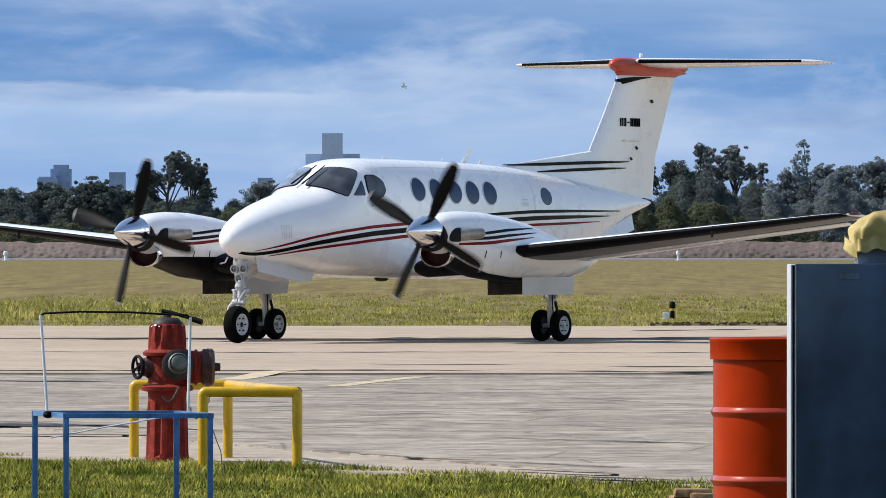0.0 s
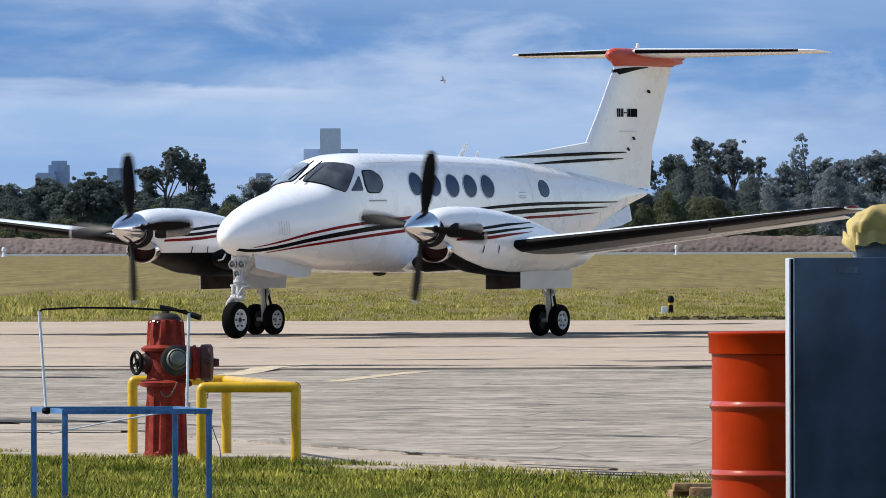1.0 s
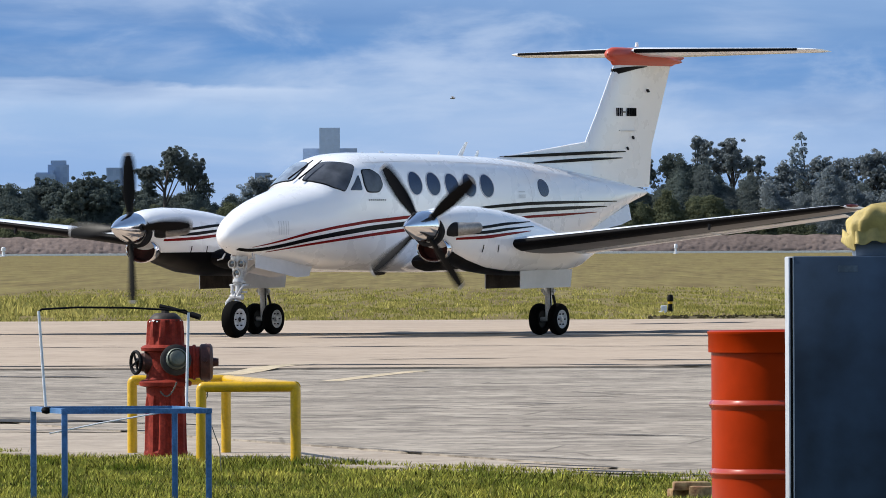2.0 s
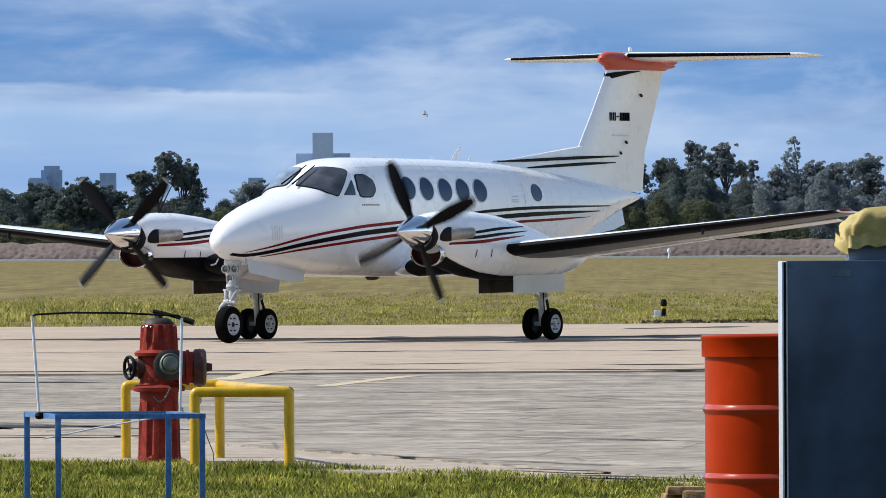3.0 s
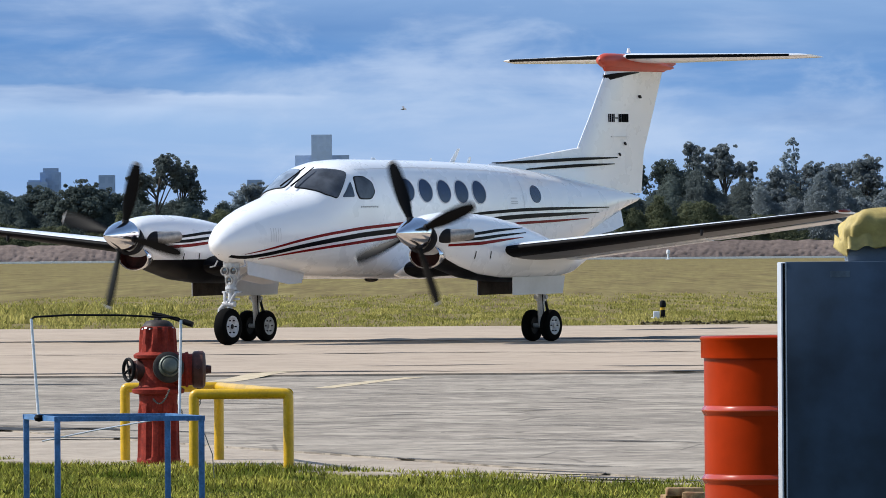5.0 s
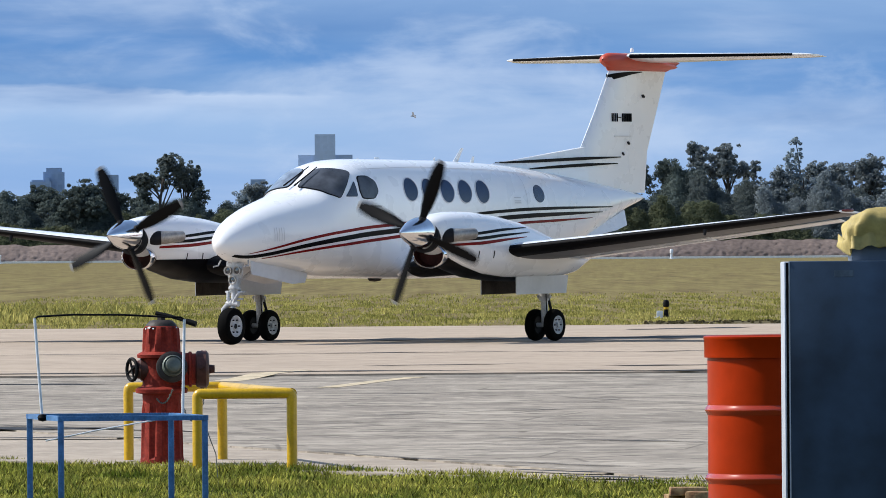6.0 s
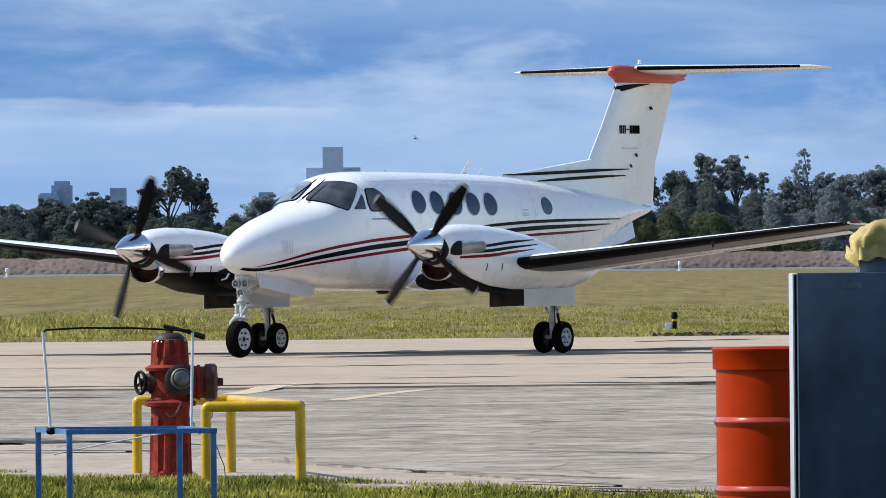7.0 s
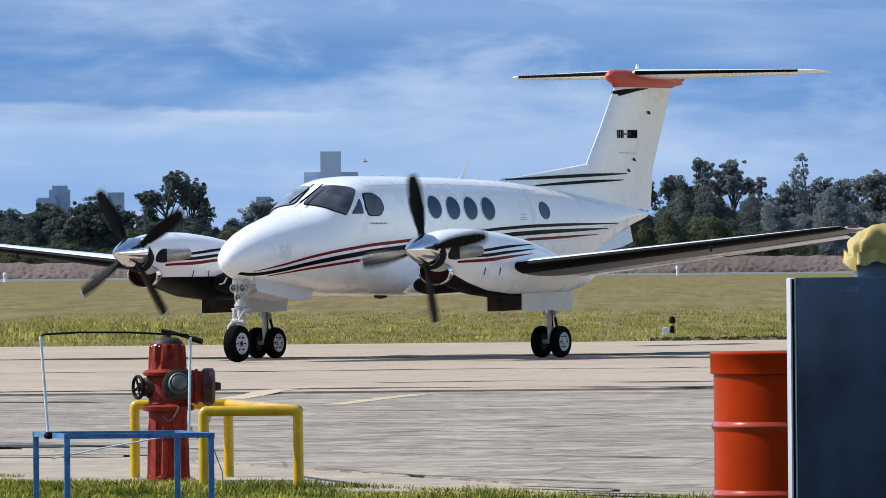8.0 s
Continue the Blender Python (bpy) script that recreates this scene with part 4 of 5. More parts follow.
# wings
for side in (1, -1):
    sec = [(0.95, -0.75, 0.55 * side, 1.03, 0.07, 0.03), (1.80, -0.72, 1.28 * side, 1.115, 0.115, 0.06), (2.0, -0.70, 2.0 * side, 1.175, 0.13, 0.08)]
    bm = bmesh.new()
    foil(bm, sec)
    part("inner_wing", bm, WHITE, plane)
    bm = bmesh.new()
    foil(bm, [(1.815, -0.72, 1.30 * side, 1.118, 0.118, 0.06), (2.0, -0.70, 2.0 * side, 1.175, 0.13, 0.08), (2.04, -0.70, 2.15 * side, 1.184, 0.13, 0.08)], 12, 0, 0.15, 0.016)
    part("deice_boot", bm, BOOT, plane)
    out = [(1.74, -0.42, 2.85 * side, 1.375, 0.125, 0.10), (1.62, -0.20, 4.2 * side, 1.50, 0.125, 0.08), (1.42, 0.08, 6.4 * side, 1.715, 0.12, 0.06),
           (1.27, 0.26, 8.0 * side, 1.875, 0.10, 0.04), (1.10, 0.33, 8.28 * side, 1.905, 0.06, 0.03)]
    bm = bmesh.new()
    foil(bm, out)
    wing = part("wing", bm, WHITE, plane, "long white wing with a slight upward slope")
    bm = bmesh.new()
    foil(bm, [(1.738, -0.40, 3.0 * side, 1.388, 0.125, 0.10), (1.62, -0.20, 4.2 * side, 1.50, 0.125, 0.08), (1.42, 0.08, 6.4 * side, 1.715, 0.12, 0.06), (1.27, 0.26, 8.0 * side, 1.875, 0.10, 0.04), (1.10, 0.33, 8.272 * side, 1.904, 0.062, 0.03)], 16, 0, 0.12, 0.008, top=0.022)
    part("deice_boot", bm, BOOT, wing, "black rubber strip on the leading edge")
    bm = bmesh.new()
    tube(bm, [(1.02, 8.27 * side, 1.915), (0.95, 8.32 * side, 1.917), (0.80, 8.33 * side, 1.917), (0.70, 8.28 * side, 1.915)], [0.012, 0.022, 0.022, 0.010], 10)
    part("position_lamp", bm, NAVRED if side > 0 else GLASS, wing, "small coloured wing tip lamp")
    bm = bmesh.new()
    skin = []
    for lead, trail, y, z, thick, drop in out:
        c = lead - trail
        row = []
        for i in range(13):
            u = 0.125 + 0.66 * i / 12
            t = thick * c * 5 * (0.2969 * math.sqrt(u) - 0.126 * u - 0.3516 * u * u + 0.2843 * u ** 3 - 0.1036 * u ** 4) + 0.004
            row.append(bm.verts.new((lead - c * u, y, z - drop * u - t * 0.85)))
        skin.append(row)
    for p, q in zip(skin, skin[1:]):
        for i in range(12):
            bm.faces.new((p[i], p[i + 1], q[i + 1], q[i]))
    part("lower_skin", bm, UNDERGREY, wing, "streaked grey lower skin, darkened for shade under the wing", sharp=2)
    # flap and aileron hang a little below the trailing edge
    for name, y0, y1 in (("flap", 3.0, 5.55), ("aileron", 5.62, 7.9)):
        rows = []
        for y in (y0, (y0 + y1) / 2, y1):
            lead, trail, z, drop = [lerp([(abs(q[2]), q[0], q[1], q[3], q[5]) for q in out], y, k) for k in (1, 2, 3, 4)]
            c = lead - trail
            rows.append((lead - c * 0.80, trail - 0.02, y * side, z - drop * 0.8 - 0.045, 0.11, 0.035))
        bm = bmesh.new()
        foil(bm, rows, 8)
        part(name, bm, WHITE, wing)
    bm = bmesh.new()
    tube(bm, [(1.40, 6.2 * side, 1.66), (1.42, 6.2 * side, 1.575)], [0.03, 0.018], 8)
    part("fuel_vent", bm, DARKMETAL, wing)

# nacelles: station, top, bottom, half width
POD = [(3.42, 1.84, 1.50, 0.20), (3.30, 1.885, 1.455, 0.27), (3.18, 1.91, 1.37, 0.31), (3.05, 1.93, 1.22, 0.34), (2.7, 1.955, 1.10, 0.40), (2.2, 1.945, 0.985, 0.43),
       (1.6, 1.89, 0.93, 0.44), (1.0, 1.80, 0.92, 0.44), (0.5, 1.68, 0.92, 0.42), (0.0, 1.54, 0.945, 0.39), (-0.5, 1.46, 1.02, 0.33), (-1.0, 1.40, 1.20, 0.20), (-1.2, 1.36, 1.28, 0.06)]
PODY = 2.59


def pod_at(x):
    return [lerp(POD, x, k) for k in (1, 2, 3)]


def on_pod(x, z, side, off):
    """side +1: the outboard flank of the left nacelle; the y is counted from the nacelle's own middle."""
    t, b, w = pod_at(x)
    u = min(1.0, abs((z - (t + b) / 2) / ((t - b) / 2)))
    return Vector((x, side * (w * max(0.0, 1 - u ** 2.3) ** (1 / 2.3) + off), z))


def nacelle(mid):
    inboard = -1 if mid > 0 else 1
    bm = bmesh.new()
    stations = []
    for a, b in zip(POD, POD[1:]):
        k = max(1, int(abs(a[0] - b[0]) / 0.12))
        stations += [a[0] + (b[0] - a[0]) * i / k for i in range(k)]
    stations.append(POD[-1][0])
    lps = []
    for x in stations:
        t, b, w = pod_at(x)
        lp = []
        for i in range(44):
            ca, sa = math.cos(2 * math.pi * i / 44), math.sin(2 * math.pi * i / 44)
            lp.append((x, mid + w * math.copysign(abs(ca) ** (2 / 2.3), ca), (t + b) / 2 + (t - b) / 2 * math.copysign(abs(sa) ** (2 / 2.3), sa)))
        lps.append(lp)
    rings(bm, lps)
    pod = part("nacelle", bm, WHITE, plane, "white engine nacelle with a black underside", sharp=1.2)
    bm = bmesh.new()
    rows = []
    for i in range(31):
        x = 3.14 - 2.2 * i / 30
        t, b, w = pod_at(x)

        def turn_at(z):
            return math.asin(-min(1.0, abs((z - (t + b) / 2) / ((t - b) / 2))) ** 1.15)
        a0, a1 = turn_at(min(1.285, (t + b) / 2 - 0.02)), -math.pi - turn_at(b + 0.06)
        row = []
        for k in range(17):
            g = a0 + (a1 - a0) * k / 16
            ca, sa = math.cos(g), math.sin(g)
            y = (w + 0.006) * math.copysign(abs(ca) ** (2 / 2.3), ca)
            row.append(bm.verts.new((x, mid + inboard * y, (t + b) / 2 - ((t - b) / 2 + 0.006) * abs(sa) ** (2 / 2.3))))
        rows.append(row)
    for p, q in zip(rows, rows[1:]):
        for k in range(16):
            bm.faces.new((p[k], p[k + 1], q[k + 1], q[k]))
    part("black_panel", bm, BLACKPAINT, pod, "gloss black underside", sharp=2)
    # chin intake with a polished lip
    m = Matrix.Translation((3.24, mid, 1.320)) @ Matrix.Rotation(radians(94), 4, "Y") @ Matrix.Diagonal((0.70, 1.0, 1, 1))
    bm = bmesh.new()
    lathe(bm, [(0.225, -0.22), (0.268, -0.10), (0.282, -0.03), (0.276, 0.012), (0.264, 0.022), (0.254, 0.014), (0.251, 0.0)], m, 32)
    part("intake_lip", bm, CHROME, pod, "polished metal intake lip")
    bm = bmesh.new()
    lathe(bm, [(0.2505, 0.002), (0.24, -0.05), (0.225, -0.10), (0.0, -0.10)], m, 24)
    part("intake_duct", bm, DUCTRED, pod, "dark red intake duct")
    bm = bmesh.new()
    lathe(bm, [(0.205, -0.01), (0.255, 0.0), (0.262, 0.08), (0.205, 0.10)], Matrix.Translation((3.30, mid, 1.60)) @ Matrix.Rotation(radians(90), 4, "Y") @ Matrix.Diagonal((0.95, 1.0, 1, 1)), 30)
    part("cowl_ring", bm, DARKMETAL, pod)
    bm = bmesh.new()
    block(bm, 3.02, 3.22, mid - 0.16, mid + 0.16, 1.40, 1.50, 0.03)
    part("intake_top", bm, REDPAINT, pod)
    for s in (1, -1):
        bm = bmesh.new()
        tube(bm, [(3.16, mid + s * 0.20, 1.60), (3.06, mid + s * 0.36, 1.61), (2.94, mid + s * 0.425, 1.615), (2.72, mid + s * 0.46, 1.63)], [0.10, 0.098, 0.090, 0.080], 18, caps=False)
        tube(bm, [(2.72, mid + s * 0.46, 1.63), (2.78, mid + s * 0.452, 1.628), (2.92, mid + s * 0.43, 1.62)], [0.073, 0.074, 0.078], 18)
        pipe = part("exhaust_pipe", bm, STEEL, pod, "dull burnt metal exhaust pipe")
        bm = bmesh.new()
        tube(bm, [(3.19, mid + s * 0.20, 1.60), (3.14, mid + s * 0.27, 1.603), (3.09, mid + s * 0.335, 1.606)], [0.112, 0.110, 0.104], 18, caps=False)
        part("heat_shroud", bm, DARKMETAL, pipe, "soot-black shroud round the pipe's root")
        for paint, line, w in ((BLACKPAINT, [(3.1, 1.60, 0.6), (2.5, 1.63, 1.0), (1.9, 1.68, 1.0), (1.05, 1.715, 0.2)], 0.05),
                               (BLACKPAINT, [(3.1, 1.535, 0.6), (2.4, 1.56, 1.2), (1.9, 1.60, 1.0), (1.05, 1.645, 0.2)], 0.05),
                               (REDPAINT, [(3.1, 1.465, 0.8), (2.4, 1.49, 1.2), (1.9, 1.53, 1.0), (1.2, 1.575, 0.2)], 0.05)):
            bm = bmesh.new()
            ribbon(bm, fine(line, 24), w * 0.82, s, 0.006, lambda x, z, q, o: on_pod(x, z, q, o) + Vector((0, mid, 0)))
            part("stripe", bm, paint, pod)
        for x in (2.50, 2.13):
            bm = bmesh.new()
            ribbon(bm, [(x, 1.32, 1.0), (x - 0.022, 1.32, 1.0)], 0.11, s, 0.006, lambda a, z, q, o: on_pod(a, z, q, o) + Vector((0, mid, 0)))
            part("latch", bm, DARKMETAL, pod)
    return pod


nacelle(PODY), nacelle(-PODY)


# propellers, hub on the x axis
def propeller(mid):
    bm = bmesh.new()
    tube(bm, [(-0.12, 0, 0), (0.02, 0, 0)], 0.17, 24)
    hub = part("propeller", bm, DARKMETAL, plane, "four-bladed propeller with black blades")
    bm = bmesh.new()
    lathe(bm, [(0.20, -0.13), (0.225, -0.10), (0.224, 0.0), (0.197, 0.12), (0.148, 0.25), (0.088, 0.37), (0.036, 0.455), (0.010, 0.48)], Matrix.Rotation(radians(90), 4, "Y"), 32)
    part("spinner", bm, CHROME, hub, "polished chrome spinner")
    for k in range(4):
        turn = Matrix.Rotation(math.pi / 2 * k, 4, "X")
        def section(r):
            u = (r - 0.15) / 1.05
            chord = 1.06 * lerp([(0.15, 0.085), (0.28, 0.095), (0.45, 0.165), (0.70, 0.205), (0.95, 0.195), (1.10, 0.165), (1.17, 0.11), (1.195, 0.04)], r, 1)
            thick = lerp([(0.15, 0.075), (0.30, 0.06), (0.6, 0.035), (1.2, 0.012)], r, 1)
            tw = -radians(38 - 24 * u)
            lp = []
            for i in range(12):
                a = 2 * math.pi * i / 12
                c, s = chord / 2 * math.cos(a), thick / 2 * math.sin(a)
                # the chord lies across the disc, twisted forward
                lp.append(turn @ Vector((c * math.sin(tw) + s * math.cos(tw), c * math.cos(tw) - s * math.sin(tw), 0.15 + (r - 0.15) * 0.94)))
            return lp
        bm = bmesh.new()
        rings(bm, [section(r) for r in (0.15, 0.22, 0.30, 0.40, 0.52, 0.65, 0.80, 0.95, 1.06, 1.135)])
        b = part("blade", bm, BLADE, hub)
        bm = bmesh.new()
        rings(bm, [section(r) for r in (1.137, 1.16, 1.18, 1.195)])
        part("blade_tip", bm, TIPWHITE, b, "white painted tip")
        bm = bmesh.new()
        tube(bm, [turn @ Vector((0, 0, 0.12)), turn @ Vector((0, 0, 0.24))], [0.07, 0.055], 14)
        part("blade_root", bm, DARKMETAL, hub)
    hub.location = (3.52, mid, 1.65)
    return hub


PROP_LEFT, PROP_RIGHT = propeller(PODY), propeller(-PODY)


# undercarriage
def wheel(parent, x, y, z, r, w, face):
    m = Matrix.Translation((x, y, z)) @ Matrix.Rotation(radians(-90 * face), 4, "X")
    bm = bmesh.new()
    lathe(bm, [(r * 0.56, -w * 0.40), (r * 0.58, -w * 0.45), (r * 0.80, -w * 0.50), (r * 0.95, -w * 0.38), (r, -w * 0.15), (r, w * 0.15), (r * 0.95, w * 0.38), (r * 0.80, w * 0.50), (r * 0.56, w * 0.44)], m, 32)
    t = part("tyre", bm, TYRE, parent)
    bm = bmesh.new()
    lathe(bm, [(0.0, w * 0.30), (r * 0.14, w * 0.40), (r * 0.18, w * 0.30), (r * 0.30, w * 0.26), (r * 0.44, w * 0.36), (r * 0.54, w * 0.47), (r * 0.585, w * 0.46), (r * 0.58, w * 0.1)], m, 28)
    part("rim", bm, RIM, parent)
    bm = bmesh.new()
    lathe(bm, [(r * 0.585, -w * 0.44), (r * 0.57, -w * 0.25), (r * 0.2, -w * 0.2), (0.0, -w * 0.2)], m, 24)
    part("brake_drum", bm, DARKMETAL, parent)
    bm = bmesh.new()
    lathe(bm, [(0.0, w * 0.44), (r * 0.13, w * 0.43), (r * 0.15, w * 0.36), (r * 0.15, w * 0.2), (0, w * 0.2)], m, 12)
    for k in range(6):
        a = math.pi / 3 * k
        c = m @ Vector((r * 0.37 * math.cos(a), r * 0.37 * math.sin(a), w * 0.34))
        d = (m.to_3x3() @ Vector((0, 0, 1))) * 0.02
        tube(bm, [c - d, c + d], r * 0.042, 8)
    part("wheel_bolts", bm, DARKMETAL, parent)
    return t


def nose_gear():
    bm = bmesh.new()
    tube(bm, [(4.40, 0, 1.30), (4.48, 0, 0.78)], [0.075, 0.07], 16)
    tube(bm, [(4.475, 0, 0.80), (4.53, 0, 0.46)], [0.045, 0.045], 14)
    g = part("nose_gear", bm, STRUT, plane, "white nose wheel leg with landing lamps")
    bm = bmesh.new()
    tube(bm, [(4.53, 0.0, 0.62), (4.53, -0.08, 0.59), (4.55, -0.15, 0.52), (4.57, -0.15, 0.27)], [0.05, 0.045, 0.035, 0.035], 10)
    tube(bm, [(4.53, -0.10, 0.60), (4.53, 0.10, 0.60)], 0.045, 10)
    tube(bm, [(4.57, -0.17, 0.27), (4.57, 0.05, 0.27)], 0.03, 10)
    part("fork", bm, STRUT, g)
    bm = bmesh.new()
    block(bm, 4.40, 4.50, -0.155, 0.155, 0.755, 0.79, 0.012)
    block(bm, 4.42, 4.53, -0.12, 0.12, 0.655, 0.685, 0.01)
    tube(bm, [(4.46, 0, 0.84), (4.47, 0, 0.80)], 0.098, 14)
    tube(bm, [(4.50, 0.10, 0.77), (4.56, 0.06, 0.66), (4.53, 0.0, 0.55)], 0.024, 8)
    tube(bm, [(4.50, -0.10, 0.77), (4.56, -0.06, 0.66), (4.53, 0.0, 0.55)], 0.024, 8)
    part("torque_link", bm, STRUT, g)
    bm = bmesh.new()
    tube(bm, [(4.42, 0, 0.90), (3.80, 0, 1.16)], 0.028, 8)
    part("drag_brace", bm, STRUT, g)
    bm = bmesh.new()
    rings(bm, [[Vector((x, s * w, z)) for s, w, z in ((-1, 0.145, 1.20), (1, 0.145, 1.20), (1, 0.125, 1.02), (1, 0.080, 0.87), (-1, 0.080, 0.87), (-1, 0.125, 1.02))] for x in (4.44, 4.475)])
    part("lamp_plate", bm, STRUT, g)
    for y, z in ((0.080, 1.085), (-0.080, 1.085), (0.0, 0.945)):
        bm = bmesh.new()
        lathe(bm, [(0.0, 0.0), (0.045, 0.0), (0.062, 0.05), (0.066, 0.075), (0.052, 0.075), (0.04, 0.04), (0, 0.035)], Matrix.Translation((4.47, y, z)) @ Matrix.Rotation(radians(90), 4, "Y"), 18)
        part("landing_lamp", bm, STEEL, g)
        bm = bmesh.new()
        lathe(bm, [(0.0, 0.062), (0.045, 0.056), (0.045, 0.05), (0, 0.05)], Matrix.Translation((4.47, y, z)) @ Matrix.Rotation(radians(90), 4, "Y"), 18)
        part("lamp_glass", bm, GLASS, g)
    wheel(g, 4.57, 0, 0.272, 0.272, 0.19, 1)
    for s in (1, -1):
        bm = bmesh.new()
        rings(bm, [[Vector((x, s * (0.20 + o + (1.2 - z) * 0.10), z)) for x, z in ((4.36, 1.26), (4.36, 1.06), (3.85, 0.985), (3.30, 0.91), (2.98, 0.925), (2.84, 1.13))] for o in (0.0, 0.018)])
        part("nose_gear_door", bm, GREYWHITE, plane)
    return g


NOSE_GEAR = nose_gear()


def main_gear(mid):
    bm = bmesh.new()
    tube(bm, [(0.03, mid, 1.0), (0.02, mid, 0.60)], [0.085, 0.078], 16)
    tube(bm, [(0.02, mid, 0.62), (0.0, mid, 0.24)], [0.055, 0.055], 14)
    g = part("main_gear", bm, STRUT, plane, "white main wheel leg with twin wheels")
    bm = bmesh.new()
    tube(bm, [(0, mid - 0.24, 0.237), (0, mid + 0.24, 0.237)], 0.035, 10)
    part("axle", bm, STRUT, g)
    bm = bmesh.new()
    tube(bm, [(0.02, mid - 0.11, 0.66), (0.02, mid + 0.11, 0.66)], 0.03, 8)
    part("cross_pin", bm, STRUT, g)
    bm = bmesh.new()
    tube(bm, [(-0.09, mid, 0.64), (-0.17, mid, 0.47), (-0.06, mid, 0.33)], 0.022, 8)
    part("torque_link", bm, DARKMETAL, g)
    bm = bmesh.new()
    tube(bm, [(0.08, mid + 0.07, 0.70), (0.10, mid + 0.09, 0.5), (0.05, mid + 0.08, 0.30)], 0.009, 6)
    part("brake_hose", bm, BLACKROD, g)
    wheel(g, 0, mid + 0.165, 0.237, 0.237, 0.145, 1)
    wheel(g, 0, mid - 0.165, 0.237, 0.237, 0.145, -1)
    for s in (1, -1):
        bm = bmesh.new()
        skins = rings(bm, [[Vector((x, mid + s * (0.30 + o), z)) for x, z in ((1.29, 0.985), (1.29, 0.722), (-0.10, 0.735), (-0.16, 1.0))] for o in (0.0, 0.016)])
        # the bay-side face gets the darker colour that paints in its shade
        skins[-2].material_index = 1
        part("gear_door", bm, [GREYWHITE, DOORINNER], plane, "pale wheel bay door, inside coloured dark for shade")
    return g


GEAR_LEFT, GEAR_RIGHT = main_gear(2.56), main_gear(-2.56)


# ---- things near the camera ----
def pipe_path(points, r, n=8, bend=0.10):
    """Points of a bent pipe with rounded corners."""
    pts = [Vector(p) for p in points]
    out = [pts[0]]
    for a, b, c in zip(pts, pts[1:], pts[2:]):
        s, e = b + (a - b).normalized() * bend, b + (c - b).normalized() * bend
        for k in range(6):
            u = k / 5
            out.append(s * (1 - u) ** 2 + b * 2 * u * (1 - u) + e * u * u)
    return out + [pts[-1]]


def hydrant():
    d = 57.5
    x = (296 - 784) / F * d
    h = thing("fire_hydrant", pose(x, d, -0.035), "worn dark red cast iron fire hydrant on the pavement edge", "hydrant")
    k = d / F
    bm = bmesh.new()
    lathe(bm, [(0.155, 0.0), (0.155, 0.03), (0.145, 0.05), (0.138, 0.35), (0.135, 0.41), (0.138, 0.465), (0.172, 0.474), (0.176, 0.498), (0.160, 0.510), (0.135, 0.517),
               (0.128, 0.53), (0.126, 0.68), (0.130, 0.70), (0.160, 0.708), (0.165, 0.728), (0.150, 0.74), (0.128, 0.748), (0.122, 0.80), (0.116, 0.90), (0.110, 0.915), (0.085, 0.93), (0.08, 0.935)], n=80)
    for v in bm.verts:
        z = v.co.z
        if 0.05 < z < 0.40 or 0.75 < z < 0.90:
            a = math.atan2(v.co.y, v.co.x)
            v.co.xy *= 0.965 + 0.075 * math.copysign(1, math.sin(a * 10))
    for v in bm.verts:
        if v.co.z < 0.47:
            v.co.xy *= 0.94
    part("barrel", bm, HYDRANT, h)
    bm = bmesh.new()
    lathe(bm, [(0.11, 0.905), (0.10, 0.93), (0.075, 0.955), (0.05, 0.96), (0.0, 0.962)], n=24)
    part("bonnet", bm, IRON, h)
    rnd = random.Random(5)
    for i in range(16):
        a, z = rnd.uniform(0, 2 * math.pi), rnd.choice((0.902, 0.906, 0.910))
        w = rnd.uniform(0.05, 0.16)
        bm = bmesh.new()
        rows = []
        for k in range(5):
            t = a + w * (k / 4 - 0.5)
            rr = 0.1195 + 0.001 * rnd.random()
            rows.append((bm.verts.new((rr * math.cos(t), rr * math.sin(t), z - rnd.uniform(0.002, 0.006))), bm.verts.new(((rr - 0.006) * math.cos(t), (rr - 0.006) * math.sin(t), z + rnd.uniform(0.002, 0.006)))))
        for p, q in zip(rows, rows[1:]):
            bm.faces.new((p[0], q[0], q[1], p[1]))
        part("paint_flake", bm, WIRE, h, "chipped pale paint")
    bm = bmesh.new()
    tube(bm, [(0, 0, 0.95), (0, 0, 0.985)], [0.03, 0.028], 6)
    part("operating_nut", bm, IRON, h)
    # hose outlet towards the viewer, pumper outlet to the side, small wheel on the other side
    m = Matrix.Translation((0.06, -0.10, 0.63)) @ Matrix.Rotation(radians(78), 4, "X") @ Matrix.Rotation(radians(10), 4, "Y")
    bm = bmesh.new()
    lathe(bm, [(0.08, -0.05), (0.085, 0.06), (0.104, 0.07), (0.104, 0.10), (0.085, 0.11), (0.0, 0.11)], m, 26)
    part("outlet_collar", bm, IRON, h)
    bm = bmesh.new()
    lathe(bm, [(0.070, 0.10), (0.071, 0.14), (0.063, 0.15), (0.060, 0.142), (0.052, 0.15), (0.048, 0.175), (0.026, 0.185), (0.0, 0.185)], m, 24)
    part("outlet_cap", bm, CAPGREY, h)
    m = Matrix.Translation((0.10, -0.02, 0.63)) @ Matrix.Rotation(radians(90), 4, "Y")
    bm = bmesh.new()
    lathe(bm, [(0.105, -0.02), (0.11, 0.08), (0.118, 0.085), (0.118, 0.10), (0.105, 0.105), (0.105, 0.14)], m, 26)
    part("side_outlet", bm, HYDRANT, h)
    bm = bmesh.new()
    lathe(bm, [(0.11, 0.13), (0.122, 0.14), (0.124, 0.20), (0.105, 0.215), (0.03, 0.22), (0.025, 0.255), (0.0, 0.256)], m, 26)
    for a in (0.4, 2.5, 4.6):
        p = m @ Vector((0.12 * math.cos(a), 0.12 * math.sin(a), 0.17))
        q = m @ Vector((0.145 * math.cos(a), 0.145 * math.sin(a), 0.17))
